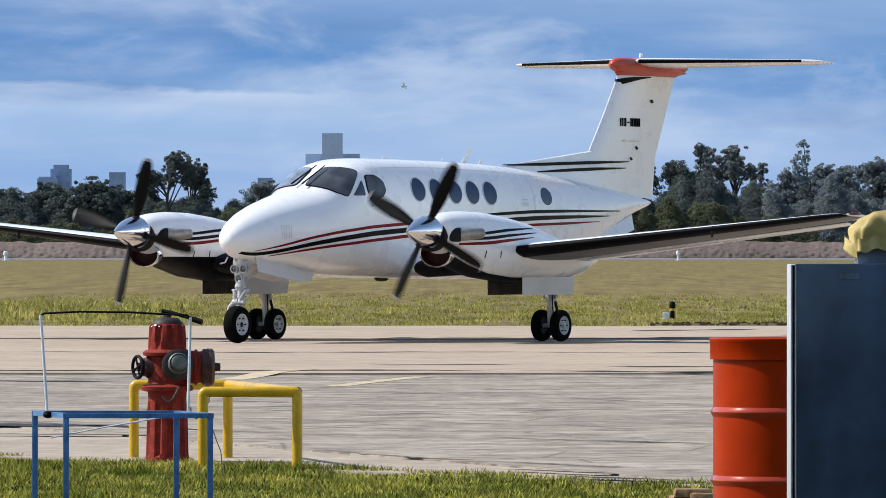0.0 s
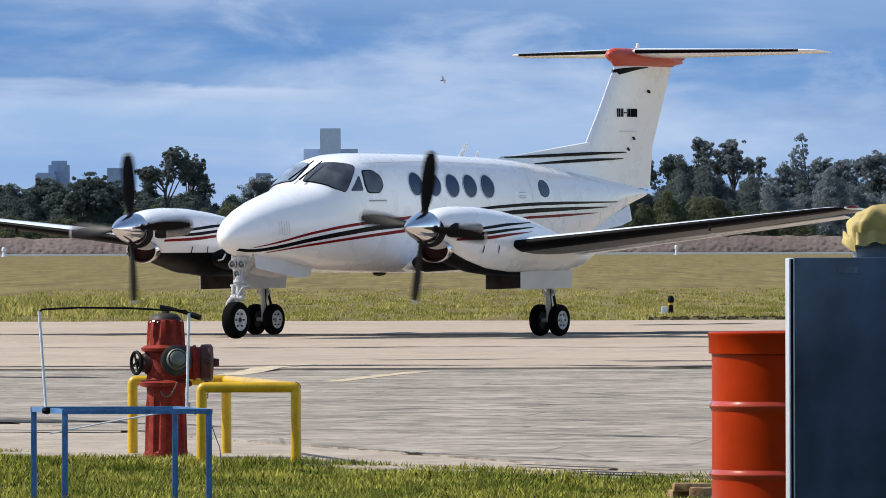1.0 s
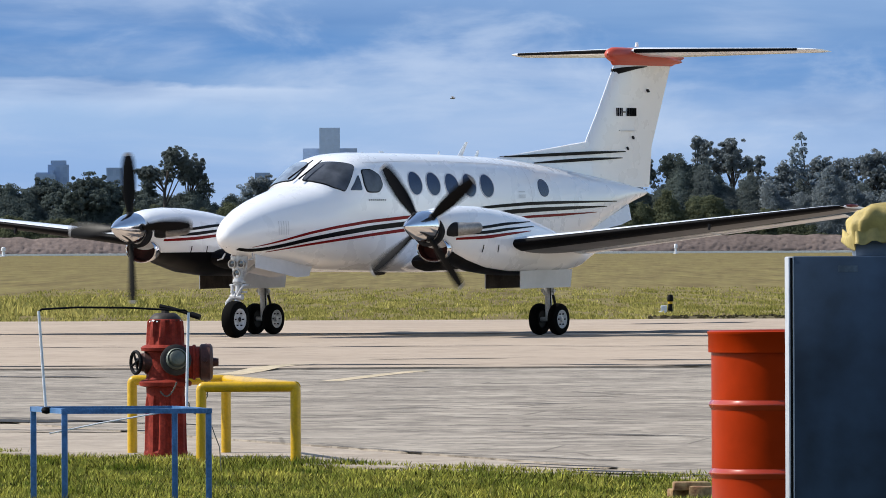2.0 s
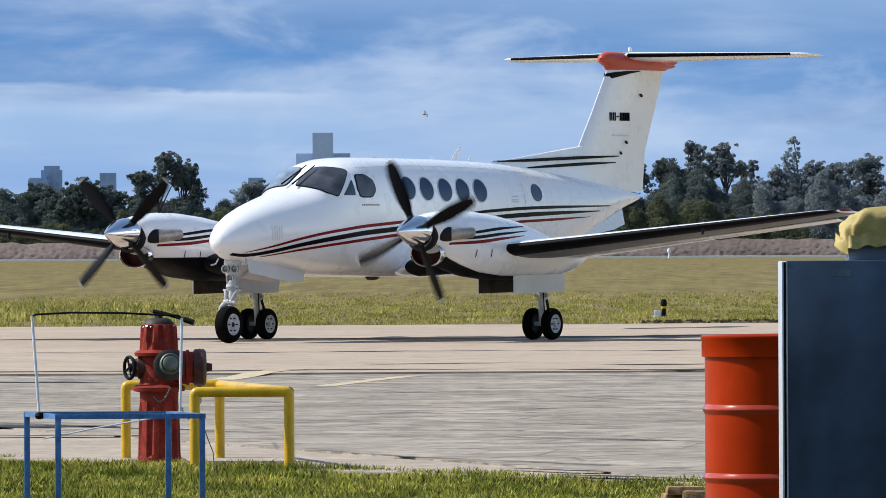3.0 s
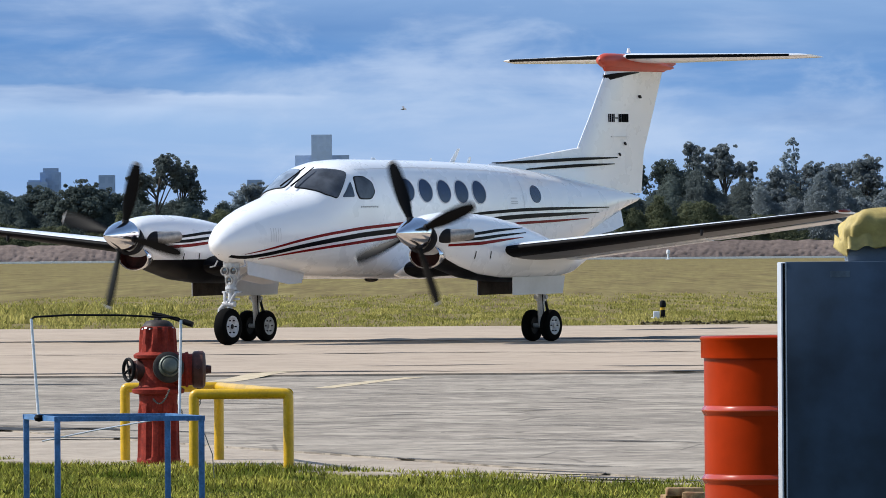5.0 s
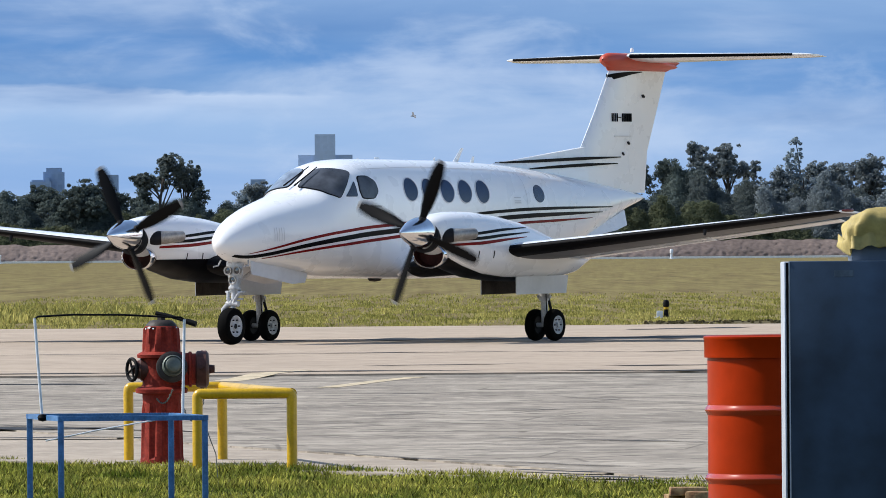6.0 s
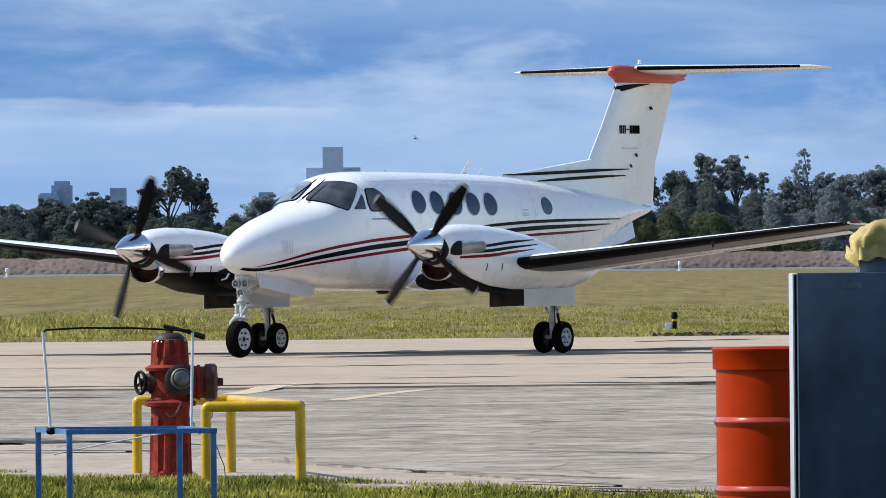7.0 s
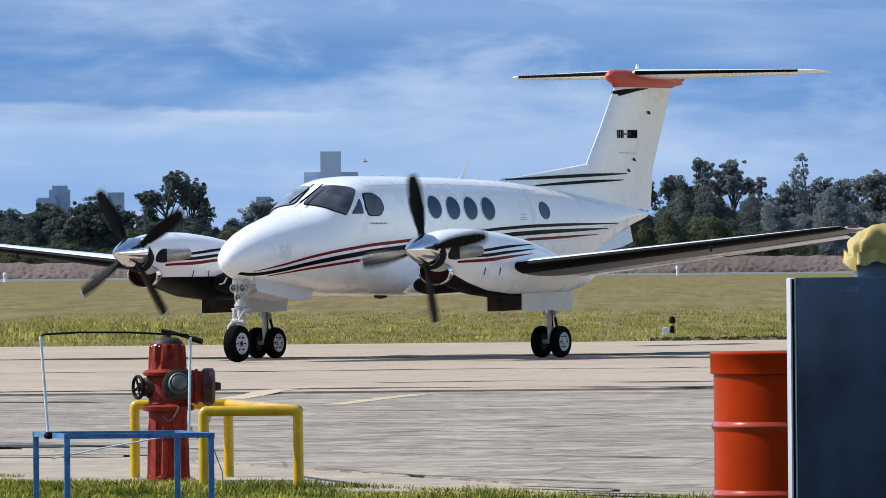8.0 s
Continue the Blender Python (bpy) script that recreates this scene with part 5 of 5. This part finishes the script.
        tube(bm, [p, q], 0.014, 8)
    part("side_cap", bm, RUSTIRON, h, "dark red-brown iron cap")
    m = Matrix.Translation((-0.10, -0.02, 0.63)) @ Matrix.Rotation(radians(-90), 4, "Y")
    bm = bmesh.new()
    lathe(bm, [(0.075, -0.03), (0.075, 0.035), (0.062, 0.045), (0.058, 0.075), (0.03, 0.08), (0.028, 0.10), (0.0, 0.10)], m, 18)
    part("valve_neck", bm, RUSTIRON, h)
    bm = bmesh.new()
    wm = Matrix.Translation((-0.195, -0.05, 0.63)) @ Matrix.Rotation(radians(-60), 4, "Z") @ Matrix.Rotation(radians(90), 4, "X")
    ring = [wm @ Vector((0.072 * math.cos(2 * math.pi * i / 24), 0.072 * math.sin(2 * math.pi * i / 24), 0)) for i in range(25)]
    tube(bm, ring, 0.012, 8)
    for i in range(4):
        a = math.pi / 2 * i + 0.4
        tube(bm, [wm @ Vector((0, 0, 0)), wm @ Vector((0.07 * math.cos(a), 0.07 * math.sin(a), 0))], 0.008, 6)
    part("valve_wheel", bm, BLACKROD, h)
    for a, b, sag in (((-0.03, -0.15, 0.44), (0.08, -0.20, 0.50), 0.06), ((0.14, -0.10, 0.40), (0.30, -0.06, 0.50), 0.16)):
        a, b = Vector(a), Vector(b)
        n = 16
        for i in range(n):
            bm = bmesh.new()
            p, q = a.lerp(b, i / n), a.lerp(b, (i + 1.25) / n)
            p.z -= sag * 4 * (i / n) * (1 - i / n)
            u = min(1.0, (i + 1.25) / n)
            q.z -= sag * 4 * u * (1 - u)
            side = Vector((0.006, 0, 0)) if i % 2 else Vector((0, 0.006, 0.003))
            tube(bm, [p, p.lerp(q, 0.5) + side, q, p.lerp(q, 0.5) - side, p], 0.0035, 5)
            part("chain_link", bm, CAPGREY, h)
    return h


hydrant()
# lever tool lying across the bonnet
bm = bmesh.new()
tool = thing("valve_key", pose((292 - 784) / F * 57.5, 57.5, 0.925), "black valve key resting on the hydrant", "tool")
tube(bm, [(-0.02, 0.0, 0.045), (0.06, -0.03, 0.030), (0.20, -0.08, -0.012)], [0.014, 0.012, 0.012], 8)
part("bar", bm, BLACKROD, tool)
bm = bmesh.new()
tube(bm, [(0.19, -0.076, -0.010), (0.25, -0.097, -0.030)], [0.02, 0.019], 10)
part("grip", bm, BLACKROD, tool)


def yellow_guard():
    g = thing("pipe_guard", pose(0, 0, -0.04), "yellow painted pipe guard beside the hydrant", "guard rail")
    r = 0.0345
    zt = 0.50

    def p(u, d):
        return (u - 784) / F * d
    near, far = 55.6, 58.6
    xs_near = (p(359, near), p(526, near))
    xs_far = (p(237, far), p(403, far))
    for name, path in (("rail", [(xs_near[0], near, 0.0), (xs_near[0], near, zt), (xs_near[1], near, zt), (xs_near[1], near, 0.0)]),
                       ("rail", [(xs_far[0], far, 0.0), (xs_far[0], far, zt), (xs_far[1], far, zt), (xs_far[1], far, 0.0)])):
        bm = bmesh.new()
        tube(bm, pipe_path(path, r, bend=0.025), r, 14)
        part(name, bm, YELLOW, g)
    for a, b in (((xs_near[1], near, zt), (xs_far[1], far, zt)),):
        bm = bmesh.new()
        tube(bm, [a, b], r * 0.98, 14)
        part("rail", bm, YELLOW, g)
    return g


yellow_guard()


def stand():
    d0, d1 = 45.0, 45.75
    s = thing("blue_stand", pose(0, 0, 0), "blue welded steel frame stand with a white wire hoop", "stand")

    def p(u, d):
        return (u - 784) / F * d
    r = 0.0155
    zt = 1.36 - (740.5 - 447) / F * d0
    corners = [(p(117, d0), d0), (p(372, d0), d0), (p(312, d1), d1), (p(62, d1), d1)]
    for x, y in corners:
        bm = bmesh.new()
        block(bm, x - r, x + r, y - r, y + r, ground_height(x, y) - 0.02, zt, 0.003)
        part("leg", bm, BLUE, s)
    for a, b in zip(corners, corners[1:] + corners[:1]):
        v = Vector((b[0] - a[0], b[1] - a[1], 0))
        n = Vector((-v.y, v.x, 0)).normalized() * r
        bm = bmesh.new()
        a3, b3 = Vector((*a, 0)) - v.normalized() * r, Vector((*b, 0)) + v.normalized() * r
        rings(bm, [[q + n + Vector((0, 0, zt)), q - n + Vector((0, 0, zt)), q - n + Vector((0, 0, zt + 0.026)), q + n + Vector((0, 0, zt + 0.026))] for q in (a3, b3)])
        part("top_rail", bm, BLUE, s)
    dm = 45.4
    hoop = [spot(84, 735, dm), spot(72, 558, dm)]
    bm = bmesh.new()
    tube(bm, hoop, 0.0075, 8)
    part("hoop_post", bm, WIRE, s, "white painted rod")
    bm = bmesh.new()
    tube(bm, [spot(333, 728, dm), spot(337, 562, dm)], 0.0075, 8)
    part("hoop_post", bm, WIRE, s, "white painted rod")
    bm = bmesh.new()
    tube(bm, [spot(72, 559, dm), spot(78, 555, dm), spot(140, 552, dm), spot(230, 553, dm), spot(300, 557, dm), spot(331, 558, dm), spot(337, 563, dm)], 0.0055, 8)
    part("hoop_top", bm, BLACKROD, s, "thin dark rod")
    bm = bmesh.new()
    lathe(bm, [(0.0, -0.02), (0.022, -0.015), (0.028, 0.0), (0.022, 0.015), (0.0, 0.02)], Matrix.Translation(spot(85, 734, d0 + 0.3)), 14)
    part("knob", bm, BLACKROD, s)
    bm = bmesh.new()
    tube(bm, [spot(90, 775, dm), spot(180, 757, dm), spot(310, 735, dm)], 0.005, 6)
    part("stay_wire", bm, WIRE, s)
    bm = bmesh.new()
    tube(bm, [spot(377, 762, dm), spot(384, 782, dm), spot(391, 800, dm), spot(394, 842, dm)], 0.0028, 6)
    part("stay_wire", bm, CAPGREY, s, "thin loose wire")
    return s


stand()


def drum():
    d = 36.0
    k = d / F
    r = 0.2925
    x = (1262 - 784) * k + r
    top = 1.36 - (598 - 447) * k
    g = ground_height(x, d)
    t = thing("oil_drum", pose(x, d, top - 0.885), "orange-red painted steel oil drum with rolled hoops", "drum")
    z1, z2 = 1.36 - (728 - 447) * k - top + 0.885, 1.36 - (849 - 447) * k - top + 0.885

    def hoop(z):
        return [(r, z - 0.036), (r, z - 0.026), (r, z - 0.022), (r + 0.002, z - 0.017), (r + 0.009, z - 0.006), (r + 0.0105, z - 0.001), (r + 0.009, z + 0.005), (r + 0.002, z + 0.014), (r, z + 0.019), (r, z + 0.025), (r, z + 0.035)]
    bm = bmesh.new()
    lathe(bm, [(0.0, 0.012), (r - 0.01, 0.012), (r - 0.01, 0.0), (r + 0.004, 0.0), (r + 0.004, 0.016), (r, 0.024)] + [(r, z2), (r, z2 + 0.10), (r, z1 - 0.10), (r, z1), (r, 0.80), (r, 0.865), (r, 0.87), (r - 0.02, 0.868), (0.0, 0.868)], n=64)
    part("body", bm, DRUM, t)
    for z in (z1, z2):
        bm = bmesh.new()
        lathe(bm, [(q + 0.0015, h) for q, h in hoop(z)[2:-2]], n=64)
        part("rolling_hoop", bm, DRUMHOOP, t, "raised hoop, glossier than the body")
    bm = bmesh.new()
    lathe(bm, [(r + 0.002, 0.797), (r + 0.012, 0.795), (r + 0.013, 0.80), (r + 0.013, 0.868), (r + 0.016, 0.872), (r + 0.016, 0.882), (r + 0.008, 0.886), (r - 0.004, 0.882), (r - 0.008, 0.872), (0, 0.872)], n=64)
    part("lid", bm, DRUM, t, "deep pressed lid of the drum")
    return t


drum()


def bricks():
    for u, y, rot, w, h, lift in ((1214, 46.6, 14, 0.085, 0.085, 0.0), (1243, 46.4, -10, 0.060, 0.10, 0.0), (1226, 46.5, 4, 0.10, 0.045, 0.078)):
        bm = bmesh.new()
        block(bm, -w, w, -0.055, 0.055, 0, h, 0.008)
        for v in bm.verts:
            v.co += Vector((noise.noise(v.co * 9), noise.noise(v.co * 11), noise.noise(v.co * 7))) * 0.006
        x = (u - 784) / F * y
        b = part("brick", bm, BRICK)
        b.matrix_world = pose(x, y, ground_height(x, y) - 0.012 + lift, 0, 0, rot)
        tagged(b, "broken orange brick lying in the grass", "brick", "bricks in the verge")


bricks()


def cabinet():
    d = 33.0
    k = d / F
    x0 = (1399 - 784) * k
    top = 1.36 - (466 - 447) * k
    x1 = x0 + 0.95
    g = ground_height(x0, d)
    c = thing("metal_cabinet", pose(x0, d, g), "dark blue-grey sheet metal equipment cabinet", "cabinet")
    h = top - g
    bm = bmesh.new()
    block(bm, 0.002, x1 - x0, 0.02, 0.40, 0, h - 0.004, 0.005)
    part("body", bm, CABEDGE, c)
    bm = bmesh.new()
    block(bm, 0.017, x1 - x0 - 0.02, -0.012, 0.019, 0.05, h - 0.002, 0.005)
    door = part("door", bm, CABINET, c)
    bm = bmesh.new()
    block(bm, 0.0, 0.007, -0.008, 0.019, 0.0, h - 0.006, 0.002)
    part("edge_trim", bm, CABEDGE, c, "pale grey edge profile")
    bm = bmesh.new()
    block(bm, 0.008, 0.016, -0.003, 0.0195, 0.0, h - 0.008)
    part("seal", bm, BLACKROD, c, "black rubber door seal")
    bm = bmesh.new()
    block(bm, 0.0165, 0.0215, -0.0150, -0.0125, 0.05, h - 0.004)
    part("door_lip", bm, CABEDGE, door, "pale worn door edge")
    bm = bmesh.new()
    block(bm, 0.19, 0.265, -0.0145, -0.0122, h - 0.062, h - 0.038)
    part("name_plate", bm, PLATE, door, "small worn grey plate")
    # junction box on top, wrapped in cloth
    bx = (1509 - 784) * k - x0
    b = thing("junction_box", pose(x0 + bx, d + 0.06, top - 0.003), "grey metal box on top of the cabinet", "box")
    bm = bmesh.new()
    block(bm, 0.022, 0.40, 0.0, 0.26, 0.0, 0.105, 0.006)
    part("body", bm, BOXGREY, b)
    cl = thing("yellow_cloth", pose(x0 + bx, d + 0.06, top), "mustard yellow cloth draped over the box", "cloth")
    bm = bmesh.new()
    n, mrows = 72, 30
    loops = []
    for i in range(mrows):
        u = i / (mrows - 1)
        lp = []
        over = min(1.0, u / 0.55)
        for j in range(n):
            a = 2 * math.pi * j / n
            ca, sa = math.cos(a), math.sin(a)
            rx = 0.232 * math.copysign(abs(ca) ** 0.30, ca)
            ry = 0.180 * math.copysign(abs(sa) ** 0.30, sa)
            shape = 0.02 + 0.98 * math.sin(math.pi / 2 * over) ** 0.9
            z = 0.210 - 0.070 * (over ** 3) - 0.075 * max(0.0, (u - 0.55) / 0.45) + 0.034 * ca * shape
            p = Vector((0.236 + rx * shape, 0.13 + ry * shape, z))
            fold = noise.noise((p.x * 11, p.y * 11, p.z * 8)) * 0.030 + noise.noise((p.x * 24, p.y * 24 + 4, p.z * 14)) * 0.018
            fold += 0.012 * math.sin(a * 9 + u * 5) * max(0.0, u - 0.4)
            p += Vector((ca, sa, 0.9)) * fold * (0.3 + 0.7 * over)
            if u > 0.9:
                p.z += 0.020 * noise.noise((a * 1.7, 2.0, 0)) * (u - 0.9) / 0.1
            lp.append(p)
        loops.append(lp)
    hem = [[Vector((0.236 + (q.x - 0.236) * 0.98, 0.13 + (q.y - 0.13) * 0.98, q.z + dz)) for q in loops[-1]] for dz in (0.0, 0.05)]
    rings(bm, loops + hem, caps=False)
    part("drape", bm, CLOTH, cl, sharp=2.0)
    return c


cabinet()


def marker(u, v, d, h, r, label):
    p = spot(u, v, d)
    t = thing("edge_light", pose(p.x, d, 0.0 if d < 158 else -0.05), label, "marker light", "airfield edge lights")
    bm = bmesh.new()
    lathe(bm, [(r * 1.5, 0), (r * 1.5, 0.05), (r * 0.7, 0.07), (r * 0.6, h * 0.55)], n=14)
    part("base", bm, WIRE, t)
    bm = bmesh.new()
    lathe(bm, [(r * 0.6, h * 0.55), (r, h * 0.6), (r, h * 0.9), (r * 0.6, h), (0, h)], n=14)
    part("lamp_head", bm, WIRE, t)
    return t



def taxi_light():
    p = spot(1190, 560, 180.0)
    t = thing("taxiway_light", pose(p.x, 180.0, -0.06), "black and yellow taxiway light beside a small white box", "marker light")
    bm = bmesh.new()
    lathe(bm, [(0.075, 0.0), (0.075, 0.06), (0.05, 0.07), (0.045, 0.20)], n=14)
    part("post", bm, BLACKROD, t)
    bm = bmesh.new()
    lathe(bm, [(0.052, 0.20), (0.052, 0.25)], n=14, caps=True)
    part("collar", bm, YELLOW, t, "yellow painted collar")
    bm = bmesh.new()
    lathe(bm, [(0.05, 0.25), (0.068, 0.27), (0.066, 0.34), (0.045, 0.39), (0.0, 0.40)], n=14)
    part("lamp_head", bm, BLACKROD, t)
    bm = bmesh.new()
    block(bm, -0.24, -0.06, -0.06, 0.08, 0.0, 0.045, 0.006)
    block(bm, -0.20, -0.07, -0.05, 0.07, 0.045, 0.17, 0.01)
    part("junction_box", bm, WIRE, t, "small white box on a flat foot")
    return t


taxi_light()
marker(1200, 458, 1500.0, 1.7, 0.3, "small white marker by the far runway")
marker(10, 458, 1500.0, 1.6, 0.4, "small white marker by the far runway")


# a parked aircraft far to the side, of which little more than the tail fin shows
def parked_tail():
    t = thing("parked_airplane", pose(9.09, 172.0, -0.05), "dark red parked light airplane standing on the far grass", "airplane")
    bm = bmesh.new()
    flat_foil(bm, [(-0.25, 1.35, 1.55, 0.09), (0.0, 1.45, 2.3, 0.09), (0.42, 1.55, 3.35, 0.08)])
    part("fin", bm, DARKRED, t)
    bm = bmesh.new()
    block(bm, 0.20, 0.62, -0.085, -0.06, 2.42, 2.50)
    part("fin_mark", bm, GREYWHITE, t)
    bm = bmesh.new()
    tube(bm, [(-0.1, 0, 1.45), (1.0, 0, 1.40), (3.0, 0, 1.35), (4.6, 0, 1.40), (6.0, 0, 1.25), (6.9, 0, 1.15)], [0.08, 0.22, 0.46, 0.60, 0.50, 0.22], 20)
    part("fuselage", bm, DARKRED, t)
    bm = bmesh.new()
    foil(bm, [(1.2, 0.3, -1.5, 1.5, 0.09, 0.0), (1.3, 0.3, 1.5, 1.5, 0.09, 0.0)])
    part("tailplane", bm, WHITE, t)
    bm = bmesh.new()
    foil(bm, [(5.2, 3.7, -5.0, 1.25, 0.12, 0.0), (5.3, 3.7, 5.0, 1.25, 0.12, 0.0)])
    part("wing", bm, WHITE, t)
    for x, y in ((6.2, 0.0), (4.4, 1.2), (4.4, -1.2)):
        bm = bmesh.new()
        tube(bm, [(x, y, 1.2), (x, y, 0.2)], 0.04, 8)
        leg = part("gear_leg", bm, STRUT, t)
        wheel(leg, x, y, 0.2, 0.2, 0.12, 1)
    return t


parked_tail()


# faded lines on the asphalt
def painted_line(points, width):
    bm = bmesh.new()
    rows = []
    for x, y in points:
        z = -0.0185 if y < 96.8 else 0.006
        rows.append((bm.verts.new((x - width, y, z)), bm.verts.new((x + width, y, z))))
    for a, b in zip(rows, rows[1:]):
        bm.faces.new((a[0], a[1], b[1], b[0]))
    o = part("faded_line", bm, FADEDPAINT)
    return tagged(o, "faded yellow taxi line on the apron", "marking", kind="structure")


def at_ground(u, v):
    d = F * (1.36 + 0.018) / (v - 447)
    return ((u - 784) / F * d, d)


painted_line([at_ground(*q) for q in ((405, 672), (440, 667), (480, 662), (540, 657))], 0.16)
painted_line([at_ground(*q) for q in ((590, 684), (640, 678), (690, 672), (750, 666.5))], 0.11)


# ---- grass ----
def blades(name, count, region, low, high, mat, seed, label, width=0.006, keep=None, lean=0.5):
    rnd = random.Random(seed)
    verts, faces = [], []
    x0, x1, y0, y1 = region
    while count > 0:
        x, y = rnd.uniform(x0, x1), rnd.uniform(y0, y1)
        count -= 1
        if keep and not keep(x, y):
            continue
        tuft = 0.65 + 0.7 * noise.noise((x * 1.3, y * 0.8, seed)) + 0.3 * noise.noise((x * 4.3, y * 3.0, seed))
        h = rnd.uniform(low, high) * max(0.35, tuft)
        a = rnd.uniform(0, 2 * math.pi)
        w = width * rnd.uniform(0.7, 1.5)
        dx, dy = math.cos(a) * w, math.sin(a) * w
        la, ll = rnd.uniform(0, 2 * math.pi), h * rnd.uniform(0.1, lean * 1.6)
        lx, ly = math.cos(la) * ll, math.sin(la) * ll
        z = ground_height(x, y) - 0.01
        i = len(verts)
        verts.extend([(x - dx, y - dy, z), (x + dx, y + dy, z), (x + dx * 0.8 + lx * 0.4, y + dy * 0.8 + ly * 0.4, z + h * 0.6),
                      (x - dx * 0.8 + lx * 0.4, y - dy * 0.8 + ly * 0.4, z + h * 0.6), (x + lx, y + ly, z + h)])
        faces.append((i, i + 1, i + 2, i + 3))
        faces.append((i + 3, i + 2, i + 4))
    me = bpy.data.meshes.new(name)
    me.from_pydata(verts, [], faces)
    me.materials.append(mat)
    return tagged(new(name, me), label, "grass", kind="stuff")


def verge_edge(x):
    return min(75.0, max(36.0, 54.4 - 1.6 * x)) + 0.5 * noise.noise((x * 0.9, 2.0, 0)) + 0.3


blades("verge_grass", 280000, (-3.6, 3.0, 43.0, 62.0), 0.03, 0.095, GRASS, 3, "bright green mown grass on the verge", 0.0042, lambda x, y: y < verge_edge(x))
THIN = random.Random(21)
blades("field_grass", 560000, (-13.0, 13.0, 158.2, 290.0), 0.035, 0.13, FIELDGRASS, 4, "green and dry grass along the apron edge", 0.0125, lambda x, y: THIN.random() < math.exp(-max(0.0, y - 180) / 40.0) * min(1.0, 0.25 + max(0.0, y - 158) / 26.0) * max(0.06, 0.28 + 1.7 * noise.noise((x * 1.3, y * 0.07, 3)) + 0.9 * noise.noise((x * 3.4, y * 0.16, 8))))
blades("weeds", 14000, (-12.5, -6.0, 180.0, 225.0), 0.10, 0.34, FIELDGRASS, 6, "taller green weeds in the field", 0.025, lambda x, y: THIN.random() < 0.9 - 0.17 * max(0.0, x + 11.0) + 0.7 * noise.noise((x * 0.8, y * 0.1, 7)))


# ---- birds ----
def bird(label):
    b = thing("bird", pose(0, 0, 0), label, "bird")
    bm = bmesh.new()
    tube(bm, [(-0.32, 0, 0), (-0.15, 0, 0.01), (0.05, 0, 0.02), (0.2, 0, 0.04), (0.3, 0, 0.03)], [0.02, 0.07, 0.09, 0.06, 0.015], 10)
    part("body", bm, FEATHER, b)
    for s in (1, -1):
        bm = bmesh.new()
        rings(bm, [[(0.12, s * y, z), (-0.10 + 0.05 * y, s * y, z), (-0.10 + 0.05 * y, s * y, z + 0.012), (0.12, s * y, z + 0.015)] for y, z in ((0.05, 0.03), (0.4, 0.20), (0.95, 0.12))])
        part("wing", bm, FEATHER, b)
    return b


BIRD = bird("grey bird gliding over the field")


# ---- what moves ----
TIMES = [0.0, 0.5, 1.0, 1.5, 3.0, 3.5, 4.0, 4.5, 6.0, 6.5, 7.0, 7.5, 8.0]
LEFT_ANGLES = [28, 30, 8, 46, 66, 71, 53, 48, 22, 82, 39, 57, 80]
RIGHT_ANGLES = [14, 79, -3, 64, 46, 11, 14, 79, 65, -3, 18, -5, 57]


def spin(angles):
    """Rows of (seconds, degrees): the blades turn on and pass each of the angles at its time."""
    rows = [(0.0, float(angles[0]))]
    for (t0, t1), a in zip(zip(TIMES, TIMES[1:]), angles[1:]):
        n = round((t1 - t0) / 0.1)
        start = rows[-1][1]
        goal = start - 68.0 * n
        end = a - 90.0 * round((a - goal) / 90.0)
        rows += [(t0 + (t1 - t0) * i / n, start + (end - start) * i / n) for i in range(1, n + 1)]
    return rows


# seconds, nose-down degrees, lift
ROCK = [(0.0, -0.26, 0.0), (0.5, -0.24, 0.001), (0.65, -0.05, 0.006), (0.85, 0.17, 0.014), (1.0, 0.17, 0.015), (1.5, 0.14, 0.013), (8.0, 0.15, 0.013)]


GEAR_RISE = 0.033


def motions():
    for prop, mid, angles in ((PROP_LEFT, PODY, LEFT_ANGLES), (PROP_RIGHT, -PODY, RIGHT_ANGLES)):
        walk(prop, [(t, pose(3.52, mid, 1.65, -a)) for t, a in spin(angles)])
    rock = [(t, pose(0, 0, lift, 0, a)) for t, a, lift in ROCK]
    walk(plane, [(t, PLANE @ m) for t, m in rock])
    for gear in (NOSE_GEAR, GEAR_LEFT, GEAR_RIGHT):
        walk(gear, [(t, m.inverted() @ pose(0, 0, GEAR_RISE)) for t, m in rock])
    d = 900.0
    walk(BIRD, [(t, Matrix.Translation(spot(u, v, d)) @ pose(0, 0, 0, r, 0, 10)) for t, u, v, r in (
        (0.0, 715, 154, 20), (0.5, 752, 150, -10), (1.0, 788, 152, 25), (1.5, 815, 170, -20), (2.2, 800, 190, 15), (3.0, 770, 205, 20), (4.5, 730, 190, 10), (6.0, 745, 205, 20), (7.0, 735, 223, 15), (8.0, 650, 255, 10))])


motions()
